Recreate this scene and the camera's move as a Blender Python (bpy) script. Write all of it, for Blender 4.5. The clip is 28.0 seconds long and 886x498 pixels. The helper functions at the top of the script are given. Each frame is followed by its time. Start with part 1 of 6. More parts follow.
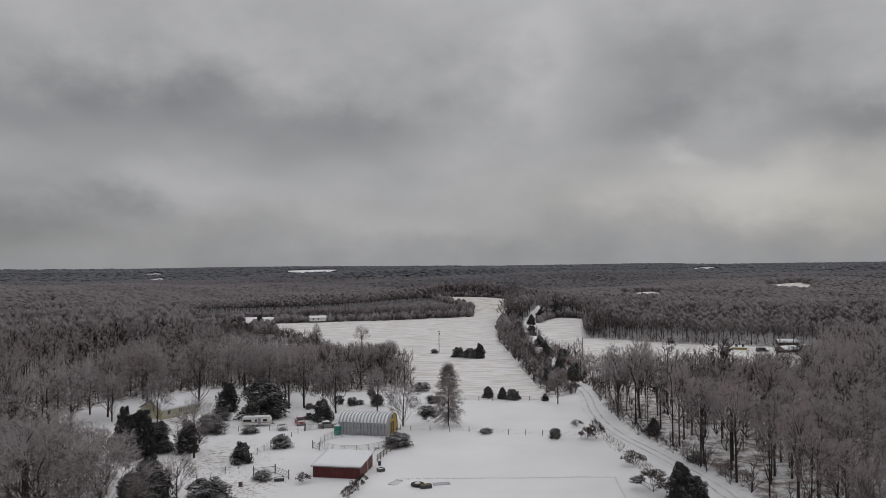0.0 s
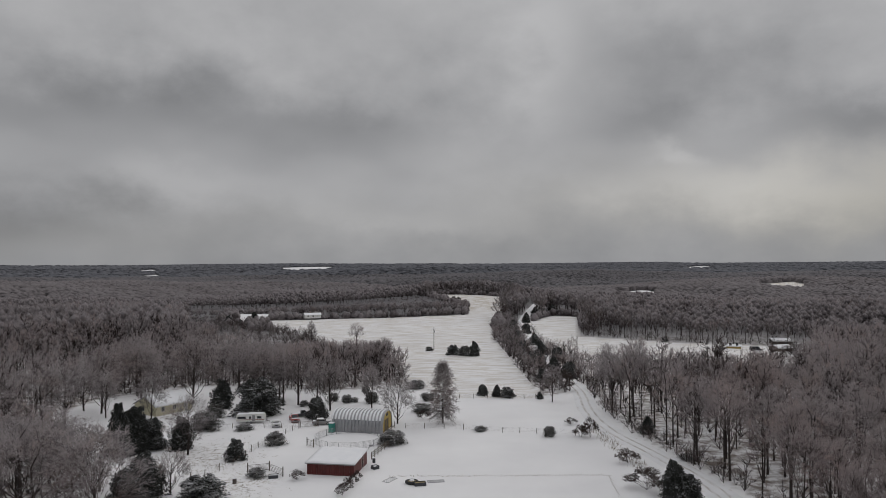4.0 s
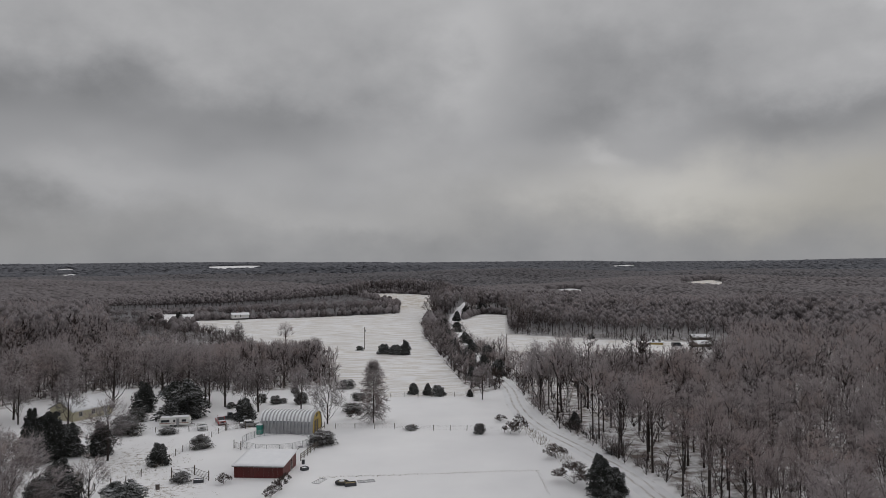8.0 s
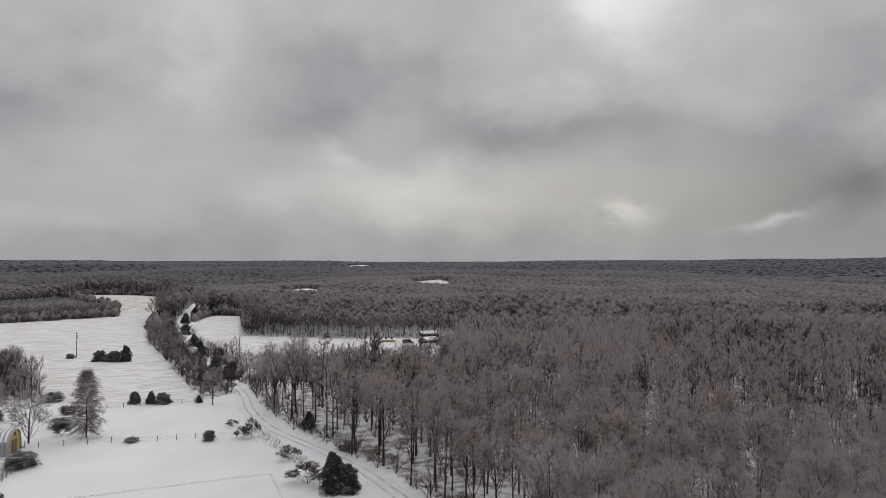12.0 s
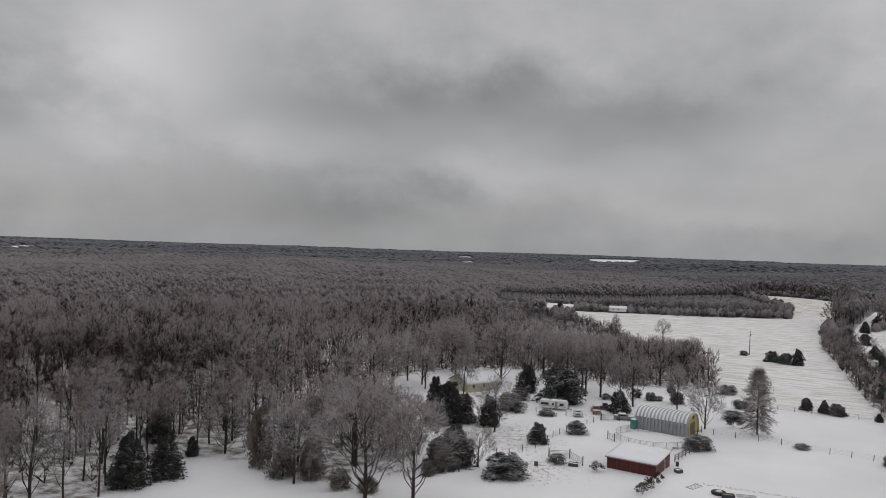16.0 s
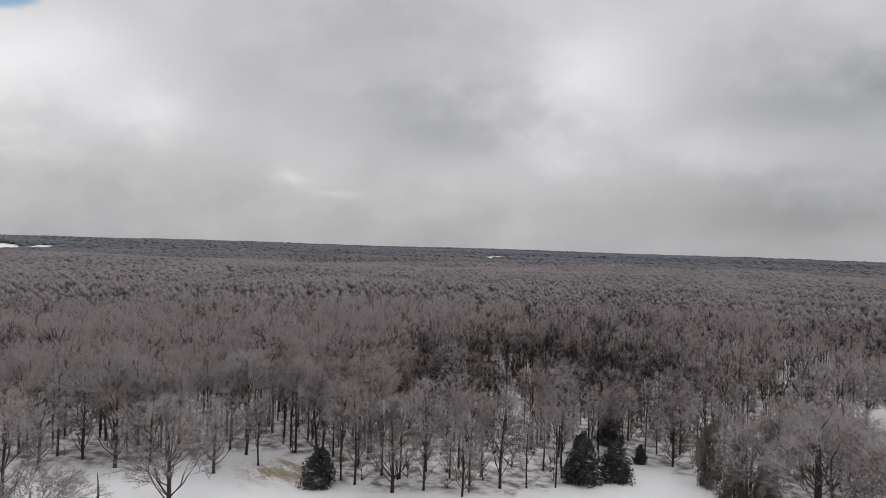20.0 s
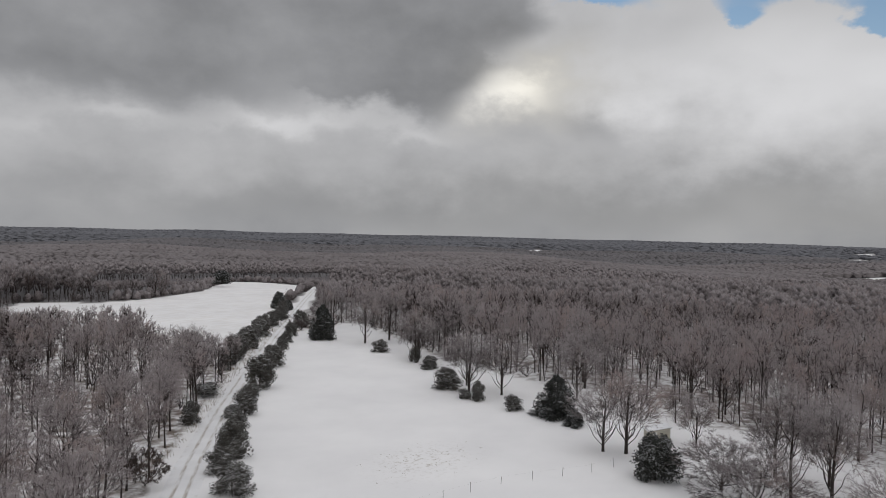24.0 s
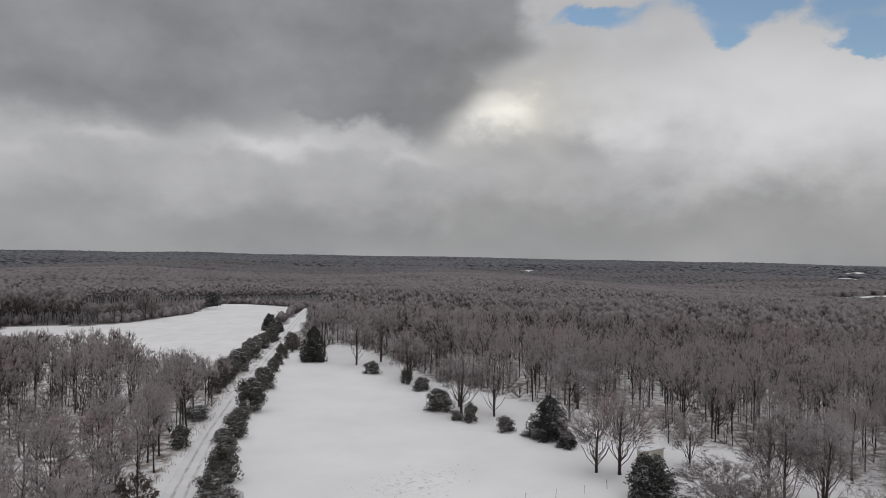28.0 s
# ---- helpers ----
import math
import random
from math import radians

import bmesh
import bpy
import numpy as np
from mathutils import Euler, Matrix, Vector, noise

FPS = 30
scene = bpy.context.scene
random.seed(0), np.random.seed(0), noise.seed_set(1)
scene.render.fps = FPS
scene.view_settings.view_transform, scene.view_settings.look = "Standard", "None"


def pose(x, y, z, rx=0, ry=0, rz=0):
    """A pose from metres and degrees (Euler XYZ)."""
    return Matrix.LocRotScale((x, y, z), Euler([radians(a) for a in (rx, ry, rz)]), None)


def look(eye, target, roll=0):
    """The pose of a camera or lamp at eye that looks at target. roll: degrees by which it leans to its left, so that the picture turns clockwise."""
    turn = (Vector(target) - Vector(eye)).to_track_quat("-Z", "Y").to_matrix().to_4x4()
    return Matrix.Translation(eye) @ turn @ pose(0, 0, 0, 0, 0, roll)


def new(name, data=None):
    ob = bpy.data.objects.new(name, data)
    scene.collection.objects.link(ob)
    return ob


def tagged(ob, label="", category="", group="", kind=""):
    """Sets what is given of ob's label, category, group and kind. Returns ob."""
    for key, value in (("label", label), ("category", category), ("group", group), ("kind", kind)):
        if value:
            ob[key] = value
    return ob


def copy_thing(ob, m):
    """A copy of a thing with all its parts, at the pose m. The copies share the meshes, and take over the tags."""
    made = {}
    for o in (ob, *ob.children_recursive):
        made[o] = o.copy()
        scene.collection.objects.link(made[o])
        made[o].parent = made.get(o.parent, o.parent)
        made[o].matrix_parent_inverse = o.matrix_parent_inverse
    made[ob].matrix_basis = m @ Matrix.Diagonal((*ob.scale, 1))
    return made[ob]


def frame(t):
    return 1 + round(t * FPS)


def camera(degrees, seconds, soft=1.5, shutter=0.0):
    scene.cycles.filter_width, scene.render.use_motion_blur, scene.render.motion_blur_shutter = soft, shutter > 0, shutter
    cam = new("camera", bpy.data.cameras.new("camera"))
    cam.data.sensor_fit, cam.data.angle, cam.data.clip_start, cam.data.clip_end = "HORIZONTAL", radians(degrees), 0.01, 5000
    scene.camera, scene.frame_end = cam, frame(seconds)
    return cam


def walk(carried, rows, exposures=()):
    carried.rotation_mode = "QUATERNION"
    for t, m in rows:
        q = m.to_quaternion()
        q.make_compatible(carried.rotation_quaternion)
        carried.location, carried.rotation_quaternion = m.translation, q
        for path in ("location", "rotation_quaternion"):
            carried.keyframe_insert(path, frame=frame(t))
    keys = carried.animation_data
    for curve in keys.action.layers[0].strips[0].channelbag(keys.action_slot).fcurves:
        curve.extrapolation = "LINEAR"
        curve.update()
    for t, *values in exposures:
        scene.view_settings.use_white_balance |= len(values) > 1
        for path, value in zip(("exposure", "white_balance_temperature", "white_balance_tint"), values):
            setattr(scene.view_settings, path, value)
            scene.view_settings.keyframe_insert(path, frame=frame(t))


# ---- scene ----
LENS = 62.19
EYE = 40.0          # the drone hovers forty metres over the pasture
# seconds, heading to the right of north, tilt, lean (degrees)
PATH = [
    (0, -0, 1.07, 0.47),
    (0.5, 0.39, 1.09, 0.52),
    (1, 0.46, 1.08, 0.52),
    (1.5, 0.39, 1.1, 0.49),
    (2, 0.4, 1.09, 0.37),
    (2.5, 0.21, 1.01, 0.35),
    (3, 0.44, 0.97, 0.25),
    (3.5, 0.43, 0.92, 0.23),
    (5.5, 0.14, 0.87, 0.23),
    (6, 0.39, 0.91, 0.26),
    (6.5, -0.41, 0.78, 0.36),
    (7, -0.1, 0.76, 0.32),
    (7.5, 1.8, 0.84, 0.14),
    (8, 5.74, 0.78, 0.18),
    (8.5, 11.8, 0.76, 0.12),
    (9, 21.02, 0.79, 0.13),
    (9.5, 27.12, 0.73, 0.21),
    (10, 27.05, 0.8, 0.18),
    (10.5, 27.2, 0.81, -0),
    (11, 26.94, 0.66, 0.02),
    (11.5, 26.59, 0.78, -0.2),
    (12.2, 25.3, 0.78, -0.4),
    (12.9, 18.2, 0.78, -0.8),
    (13.5, 8.96, 0.74, -1.14),
    (14, 0.62, 0.48, -1.11),
    (14.5, -7.1, 0.39, -1.28),
    (15, -12.62, 0.24, -1.7),
    (15.5, -17.35, 0.06, -1.94),
    (16, -23.23, -0.09, -1.86),
    (16.5, -28.71, -0.24, -1.66),
    (17, -35.02, -0.33, -1.78),
    (17.5, -41.7, -0.37, -1.52),
    (18, -41.14, -0.36, -1.51),
    (18.5, -39.86, -0.21, -1.49),
    (19, -41.02, 0.01, -1.32),
    (19.5, -48.87, -0.01, -0.99),
    (20, -57.14, -0.32, -1.8),
    (20.5, -66.79, -0.5, -1.63),
    (21, -77.45, -0.74, -1.96),
    (21.5, -88.54, -0.99, -2.47),
    (22, -100.96, -1.44, -2.07),
    (22.5, -113.42, -1.68, -1.78),
    (23, -121, -1.7, -1.6),
    (23.6, -124.6, -1.4, -1.4),
    (24.5, -124.47, -1, -1.27),
    (25, -124.64, -0.74, -1.34),
    (25.5, -124.58, -0.48, -1.35),
    (26, -124.12, -0.23, -1.28),
    (26.5, -123.88, -0.1, -1.22),
    (27, -123.54, 0.18, -1.12),
    (27.5, -124.46, 0.3, -1.03),
    (28, -123.95, 0.43, -1.03),
]
cam = camera(LENS, 28.0, soft=0.5)
walk(cam, [(t, pose(0, 0, EYE, 90 + tilt, 0, -head) @ pose(0, 0, 0, 0, 0, -lean)) for t, head, tilt, lean in PATH],
     exposures=[(t, s - 0.32) for t, s in ((0, 0), (8.0, -0.04), (9.0, 0.06), (9.7, 0.25), (11.5, 0.27), (13.5, 0.1), (14.5, 0.03), (15.5, 0.06), (17, 0.34), (18, 0.46), (20, 0.54), (21, 0.58), (22, 0.46), (25, 0.16), (28, 0.16))])

# ---------------------------------------------------------------- sky and sun
SUN_AZ, SUN_EL = 40.0, 21.0


def node(tree, kind, **inputs):
    n = tree.nodes.new(kind)
    for key, value in inputs.items():
        n.inputs[int(key[1:]) if key[0] == "i" and key[1:].isdigit() else key].default_value = value
    return n


class Graph:
    """Short calls for a node tree's arithmetic."""

    def __init__(self, tree):
        self.tree = tree

    def put(self, n, slot, value):
        if isinstance(value, bpy.types.NodeSocket):
            self.tree.links.new(value, n.inputs[slot])
        elif value is not None:
            n.inputs[slot].default_value = value

    def math(self, op, a, b=None, c=None, clamp=False):
        n = self.tree.nodes.new("ShaderNodeMath")
        n.operation, n.use_clamp = op, clamp
        for slot, value in enumerate((a, b, c)):
            self.put(n, slot, value)
        return n.outputs[0]

    def noise(self, vector, scale, detail=3.0, rough=0.55):
        n = self.tree.nodes.new("ShaderNodeTexNoise")
        self.put(n, "Vector", vector)
        n.inputs["Scale"].default_value, n.inputs["Detail"].default_value, n.inputs["Roughness"].default_value = scale, detail, rough
        return n.outputs["Fac"]

    def ramp(self, value, *stops):
        n = self.tree.nodes.new("ShaderNodeValToRGB")
        self.put(n, 0, value)
        while len(n.color_ramp.elements) < len(stops):
            n.color_ramp.elements.new(0.5)
        for e, (at, colour) in zip(n.color_ramp.elements, stops):
            e.position = at
            e.color = (*colour, 1) if isinstance(colour, tuple) else (colour, colour, colour, 1)
        return n.outputs[0]

    def mix(self, fac, a, b, blend="MIX"):
        n = self.tree.nodes.new("ShaderNodeMix")
        n.data_type, n.blend_type = "RGBA", blend
        for slot, value in ((0, fac), (6, a), (7, b)):
            self.put(n, slot, (*value, 1) if isinstance(value, tuple) else value)
        return n.outputs[2]

    def step(self, value, low, high):
        n = self.tree.nodes.new("ShaderNodeMapRange")
        n.interpolation_type = "SMOOTHSTEP"
        self.put(n, 0, value)
        n.inputs[1].default_value, n.inputs[2].default_value = low, high
        return n.outputs[0]

    def vec(self, x, y, z):
        n = self.tree.nodes.new("ShaderNodeCombineXYZ")
        for slot, value in enumerate((x, y, z)):
            self.put(n, slot, value)
        return n.outputs[0]


def build_sky():
    world = bpy.data.worlds.new("sky")
    scene.world = world
    world.use_nodes = True
    tree = world.node_tree
    tree.nodes.clear()
    g = Graph(tree)
    way = tree.nodes.new("ShaderNodeTexCoord").outputs["Generated"]
    split = tree.nodes.new("ShaderNodeSeparateXYZ")
    tree.links.new(way, split.inputs[0])
    x, y, z = split.outputs
    az = g.math("DEGREES", g.math("ARCTAN2", x, y))
    el = g.math("DEGREES", g.math("ARCSINE", z))
    # the cloud layers have soft uneven edges, so the coordinates are pushed about by noise; the broken cloud in the west is lumpier
    flat = g.vec(g.math("MULTIPLY", az, 0.07), g.math("MULTIPLY", el, 0.13), 0.0)
    flat_b = g.vec(g.math("MULTIPLY", az, 0.07), g.math("MULTIPLY", el, 0.13), 7.0)
    fine = g.vec(g.math("MULTIPLY", az, 0.15), g.math("MULTIPLY", el, 0.21), 3.0)
    west = g.step(az, -70.0, -100.0)
    wob_a = g.math("SUBTRACT", g.noise(flat, 1.3, 2.0, 0.45), 0.5)
    wob_e = g.math("SUBTRACT", g.noise(flat_b, 1.3, 2.0, 0.45), 0.5)
    puff = g.math("SUBTRACT", g.noise(fine, 1.1, 6.0, 0.56), 0.5)
    lumps = g.math("MULTIPLY", puff, g.math("MULTIPLY_ADD", west, 0.3, 1.0))
    a2 = g.math("ADD", az, g.math("MULTIPLY_ADD", lumps, 6.0, g.math("MULTIPLY", wob_a, 8.0)))
    e2 = g.math("ADD", el, g.math("MULTIPLY_ADD", lumps, 5.0, g.math("MULTIPLY", wob_e, 4.0)))

    def bank(a, e, wide, high, amount):
        p = g.math("POWER", g.math("ABSOLUTE", g.math("DIVIDE", g.math("SUBTRACT", a2, a), wide)), 2.0)
        q = g.math("POWER", g.math("ABSOLUTE", g.math("DIVIDE", g.math("SUBTRACT", e2, e), high)), 2.0)
        return g.math("MULTIPLY", g.math("EXPONENT", g.math("MULTIPLY", g.math("ADD", p, q), -1.0)), amount)

    value = g.math("MULTIPLY_ADD", g.step(el, 24.0, 70.0), SKY_TOP - SKY_LOW, SKY_LOW)
    value = g.math("MULTIPLY_ADD", g.step(el, 9.0, -2.0), SKY_RIM - SKY_LOW, value)
    for row in BANKS:
        value = g.math("ADD", value, bank(*row))
    for rows, soft_edge, amount in DECKS:
        deck = 0.0
        for row in rows:
            deck = g.math("MAXIMUM", bank(*row, 1.0), deck)
        value = g.math("MULTIPLY_ADD", g.step(deck, 0.44 - soft_edge, 0.44 + soft_edge), amount, value)
    value = g.math("ADD", value, g.math("MULTIPLY", wob_a, 0.16))
    value = g.math("ADD", value, g.math("MULTIPLY", puff, g.math("MULTIPLY_ADD", west, 0.03, 0.17)))
    value = g.math("MAXIMUM", value, 0.16)
    warm = g.math("ADD", bank(36, 4.5, 24, 2.8, 0.6), g.math("ADD", bank(-118, 11, 5, 3, 0.7), bank(-70, 2.5, 70, 2.6, 0.22)), clamp=True)
    cool = g.mix(g.step(value, 0.2, 0.6), (0.985, 1.0, 1.045), (1.0, 1.0, 1.02))
    tint = g.mix(warm, cool, (1.05, 1.0, 0.87))
    grey = g.mix(1.0, g.vec(value, value, value), tint, "MULTIPLY")
    clear = tree.nodes.new("ShaderNodeTexSky")
    clear.sky_type, clear.sun_disc = "NISHITA", False
    clear.sun_elevation, clear.sun_rotation = radians(SUN_EL), radians(SUN_AZ)
    blue = g.mix(1.0, clear.outputs[0], (0.12, 0.12, 0.12), "MULTIPLY")
    gap = 0.0
    for row in GAPS:
        gap = g.math("ADD", bank(*row), gap)
    colour = g.mix(g.step(gap, 0.42, 0.72), grey, blue)
    back = tree.nodes.new("ShaderNodeBackground")
    tree.links.new(colour, back.inputs[0])
    back.inputs[1].default_value = 1.0
    out = tree.nodes.new("ShaderNodeOutputWorld")
    tree.links.new(back.outputs[0], out.inputs[0])


SKY_RIM, SKY_LOW, SKY_TOP = 0.36, 0.50, 0.98
# cloud banks: heading, height, half width, half height (degrees), lighter or darker
BANKS = [
    (-22, 11.5, 12, 3.4, -0.17), (-7, 9.6, 9, 2.4, -0.11), (-30, 3.8, 12, 2.8, -0.12), (-1, 13, 5, 3, -0.05), (8, 16.5, 3, 5, 0.10), (17, 13, 8, 4.5, -0.13), (16, 9.8, 6, 1.8, -0.08),
    (29, 9.5, 5, 2, -0.09), (36, 9.5, 8, 2.2, -0.16), (52, 9.5, 8, 3, -0.13), (51, 4.5, 8, 4, -0.08), (57, 4.5, 5, 3, -0.19), (56, 14.5, 5, 4, -0.10),
    (23, 5.0, 9, 1.8, 0.16), (18, 7.6, 2.5, 0.8, 0.10), (-20, 6.3, 6, 1.4, 0.08), (-1.5, 3.3, 6, 1.2, 0.06),
]
BANKS += [
    (40, 20, 4.5, 4, 0.32), (40.2, 3.9, 1.8, 0.6, 0.20), (50.5, 2.8, 2.4, 0.6, 0.18),
    (-46, 12.8, 4.5, 4, 0.15), (-31.6, 10.8, 8, 3, -0.09), (-20.5, 7.5, 5, 1.2, -0.05), (-57, 9.8, 6, 2.2, -0.08), (-38, 7, 5, 1.0, 0.05),
    (-68.5, 4.6, 2, 0.8, 0.12), (-64.5, 3.2, 1.2, 0.4, 0.06),
]
BANKS += [
    (-101, 11, 12, 5, 0.22), (-86, 11.5, 6, 4, 0.16), (-78, 9, 2.5, 2, 0.12), (-70, 12, 6, 4, -0.06), (-58, 9.5, 7, 3, -0.08), (-62, 16, 8, 3, -0.09),
    (-119, 10.8, 2.8, 1.5, 0.45), (-112.5, 8.2, 3.2, 1.8, -0.16), (-137, 8.0, 5, 0.9, 0.16), (-150, 7.6, 3, 0.8, 0.10), (-127.5, 7.6, 3, 0.8, 0.10),
    (-124, 2.5, 30, 1.8, -0.06), (-100, 4, 10, 1.6, -0.08),
]
DECKS = [([(-148, 19, 30, 11), (-129, 14.5, 9, 6), (-124, 19.5, 8, 6.5)], 0.12, -0.22)]
GAPS = [(-100.5, 18.8, 7.5, 2.7, 1.0), (-91.5, 15.7, 4.8, 1.3, 0.9), (-103.5, 15.4, 1.8, 1.2, 0.7), (-113, 17.9, 4, 1.2, 0.8), (-88, 20.0, 7, 3.0, 0.8)]
build_sky()
sun = new("sun", bpy.data.lights.new("sun", "SUN"))
sun.data.energy, sun.data.angle, sun.data.color = 0.6, radians(20), (1.0, 0.96, 0.9)
sun.matrix_world = look((300 * math.sin(radians(SUN_AZ)), 300 * math.cos(radians(SUN_AZ)), 300 * math.tan(radians(SUN_EL))), (0, 0, 0))
tagged(sun, "low winter sun behind thin cloud", "sun")


# ---------------------------------------------------------------- materials
def material(name, rough=0.8, metal=0.0):
    m = bpy.data.materials.new(name)
    m.use_nodes = True
    b = m.node_tree.nodes["Principled BSDF"]
    b.inputs["Roughness"].default_value, b.inputs["Metallic"].default_value = rough, metal
    return m, b, Graph(m.node_tree)


def bump(g, b, height, strength, distance):
    n = g.tree.nodes.new("ShaderNodeBump")
    n.inputs["Strength"].default_value, n.inputs["Distance"].default_value = strength, distance
    g.put(n, "Height", height)
    g.tree.links.new(n.outputs[0], b.inputs["Normal"])


def place(g, which="Object"):
    return g.tree.nodes.new("ShaderNodeTexCoord").outputs[which]


def worn(name, dark, light, scale=2.0, rough=0.8, metal=0.0, relief=0.3, step_size=0.02, stretch=None):
    """A surface between two colours, varied at two scales, with fine relief."""
    m, b, g = material(name, rough, metal)
    at = place(g)
    if stretch:
        n = g.tree.nodes.new("ShaderNodeMapping")
        n.inputs["Scale"].default_value = stretch
        g.tree.links.new(at, n.inputs[0])
        at = n.outputs[0]
    big, small = g.noise(at, scale, 4.0), g.noise(at, scale * 11, 3.0)
    fac = g.math("MULTIPLY_ADD", small, 0.4, g.math("MULTIPLY", big, 0.6))
    g.put(b, "Base Color", g.ramp(fac, (0.3, dark), (0.7, light)))
    if relief:
        bump(g, b, small, relief, step_size)
    return m


def snowy(name, dark, light, rough=0.7, low=0.35, high=0.75, spots=1.3, white=(0.78, 0.79, 0.82), scale=0.9):
    """Leaves, twigs or boards with snow caught on what faces up."""
    m, b, g = material(name, rough)
    at = place(g)
    geo = g.tree.nodes.new("ShaderNodeNewGeometry")
    split = g.tree.nodes.new("ShaderNodeSeparateXYZ")
    g.tree.links.new(geo.outputs["Normal"], split.inputs[0])
    up = g.math("MAXIMUM", split.outputs[2], 0.0)
    patch = g.noise(at, spots, 3.0)
    snow = g.step(g.math("MULTIPLY_ADD", g.math("SUBTRACT", patch, 0.5), 1.2, up), low, high)
    vary = g.math("MULTIPLY_ADD", geo.outputs["Random Per Island"], 0.5, g.math("MULTIPLY", g.noise(at, scale), 0.5))
    g.put(b, "Base Color", g.mix(snow, g.ramp(vary, (0.15, dark), (0.85, light)), white))
    return m


def make_twig(name, dark, light, big=0.012, rime=0.0, grain=0.25):
    """Bark and twigs; the ice lies thickest on the outer twigs, and trees differ from one another."""
    m, b, g = material(name, 0.75)
    b.inputs["Specular IOR Level"].default_value = 0.2
    geo = g.tree.nodes.new("ShaderNodeNewGeometry")
    own = g.tree.nodes.new("ShaderNodeObjectInfo").outputs["Random"]
    outer = g.tree.nodes.new("ShaderNodeAttribute")
    outer.attribute_name = "rime"
    wide = g.noise(geo.outputs["Position"], big, 4.0, 0.6)
    fac = g.math("MULTIPLY_ADD", geo.outputs["Random Per Island"], grain, g.math("MULTIPLY", wide, 0.35 if rime else 0.5))
    fac = g.math("MULTIPLY_ADD", own, 0.2 if rime else 0.0, fac)
    fac = g.math("MULTIPLY_ADD", outer.outputs["Fac"], rime, fac)
    colour = g.ramp(fac, (0.3, dark), (1.2, light))
    if rime:
        # some stands keep russet dead leaves
        patch = g.step(g.noise(geo.outputs["Position"], 0.03, 3.0, 0.6), 0.5, 0.68)
        colour = g.mix(g.math("MULTIPLY", patch, 0.18), colour, g.mix(1.0, colour, (1.05, 0.80, 0.70), "MULTIPLY"))
        colour = g.mix(g.math("MULTIPLY", g.step(g.noise(geo.outputs["Position"], 0.13, 1.0, 0.5), 0.55, 0.68), 0.28), colour, g.mix(1.0, colour, (1.12, 0.88, 0.72), "MULTIPLY"))
    g.put(b, "Base Color", colour)
    if rime:
        # light passes on through the glaze of ice
        thin = g.tree.nodes.new("ShaderNodeBsdfTranslucent")
        g.put(thin, 0, colour)
        both = g.tree.nodes.new("ShaderNodeMixShader")
        both.inputs[0].default_value = 0.5
        out = [n for n in g.tree.nodes if n.type == "OUTPUT_MATERIAL"][0]
        g.tree.links.new(b.outputs[0], both.inputs[1])
        g.tree.links.new(thin.outputs[0], both.inputs[2])
        g.tree.links.new(both.outputs[0], out.inputs[0])
    return m


def make_crown(name, dark, light, grain, big, relief=1.0, tops=0.4):
    """The mass of a far crown: a painted mottle of pale iced twigs and dark gaps, paler towards the top."""
    m, b, g = material(name, 0.95)
    b.inputs["Specular IOR Level"].default_value = 0.05
    geo = g.tree.nodes.new("ShaderNodeNewGeometry")
    at = geo.outputs["Position"]
    outer = g.tree.nodes.new("ShaderNodeAttribute")
    outer.attribute_name = "rime"
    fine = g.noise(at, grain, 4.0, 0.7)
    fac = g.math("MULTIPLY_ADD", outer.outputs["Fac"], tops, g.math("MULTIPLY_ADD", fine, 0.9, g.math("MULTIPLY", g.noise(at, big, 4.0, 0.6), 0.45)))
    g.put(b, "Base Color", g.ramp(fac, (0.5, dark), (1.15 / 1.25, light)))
    bump(g, b, fine, relief, 0.6)
    return m


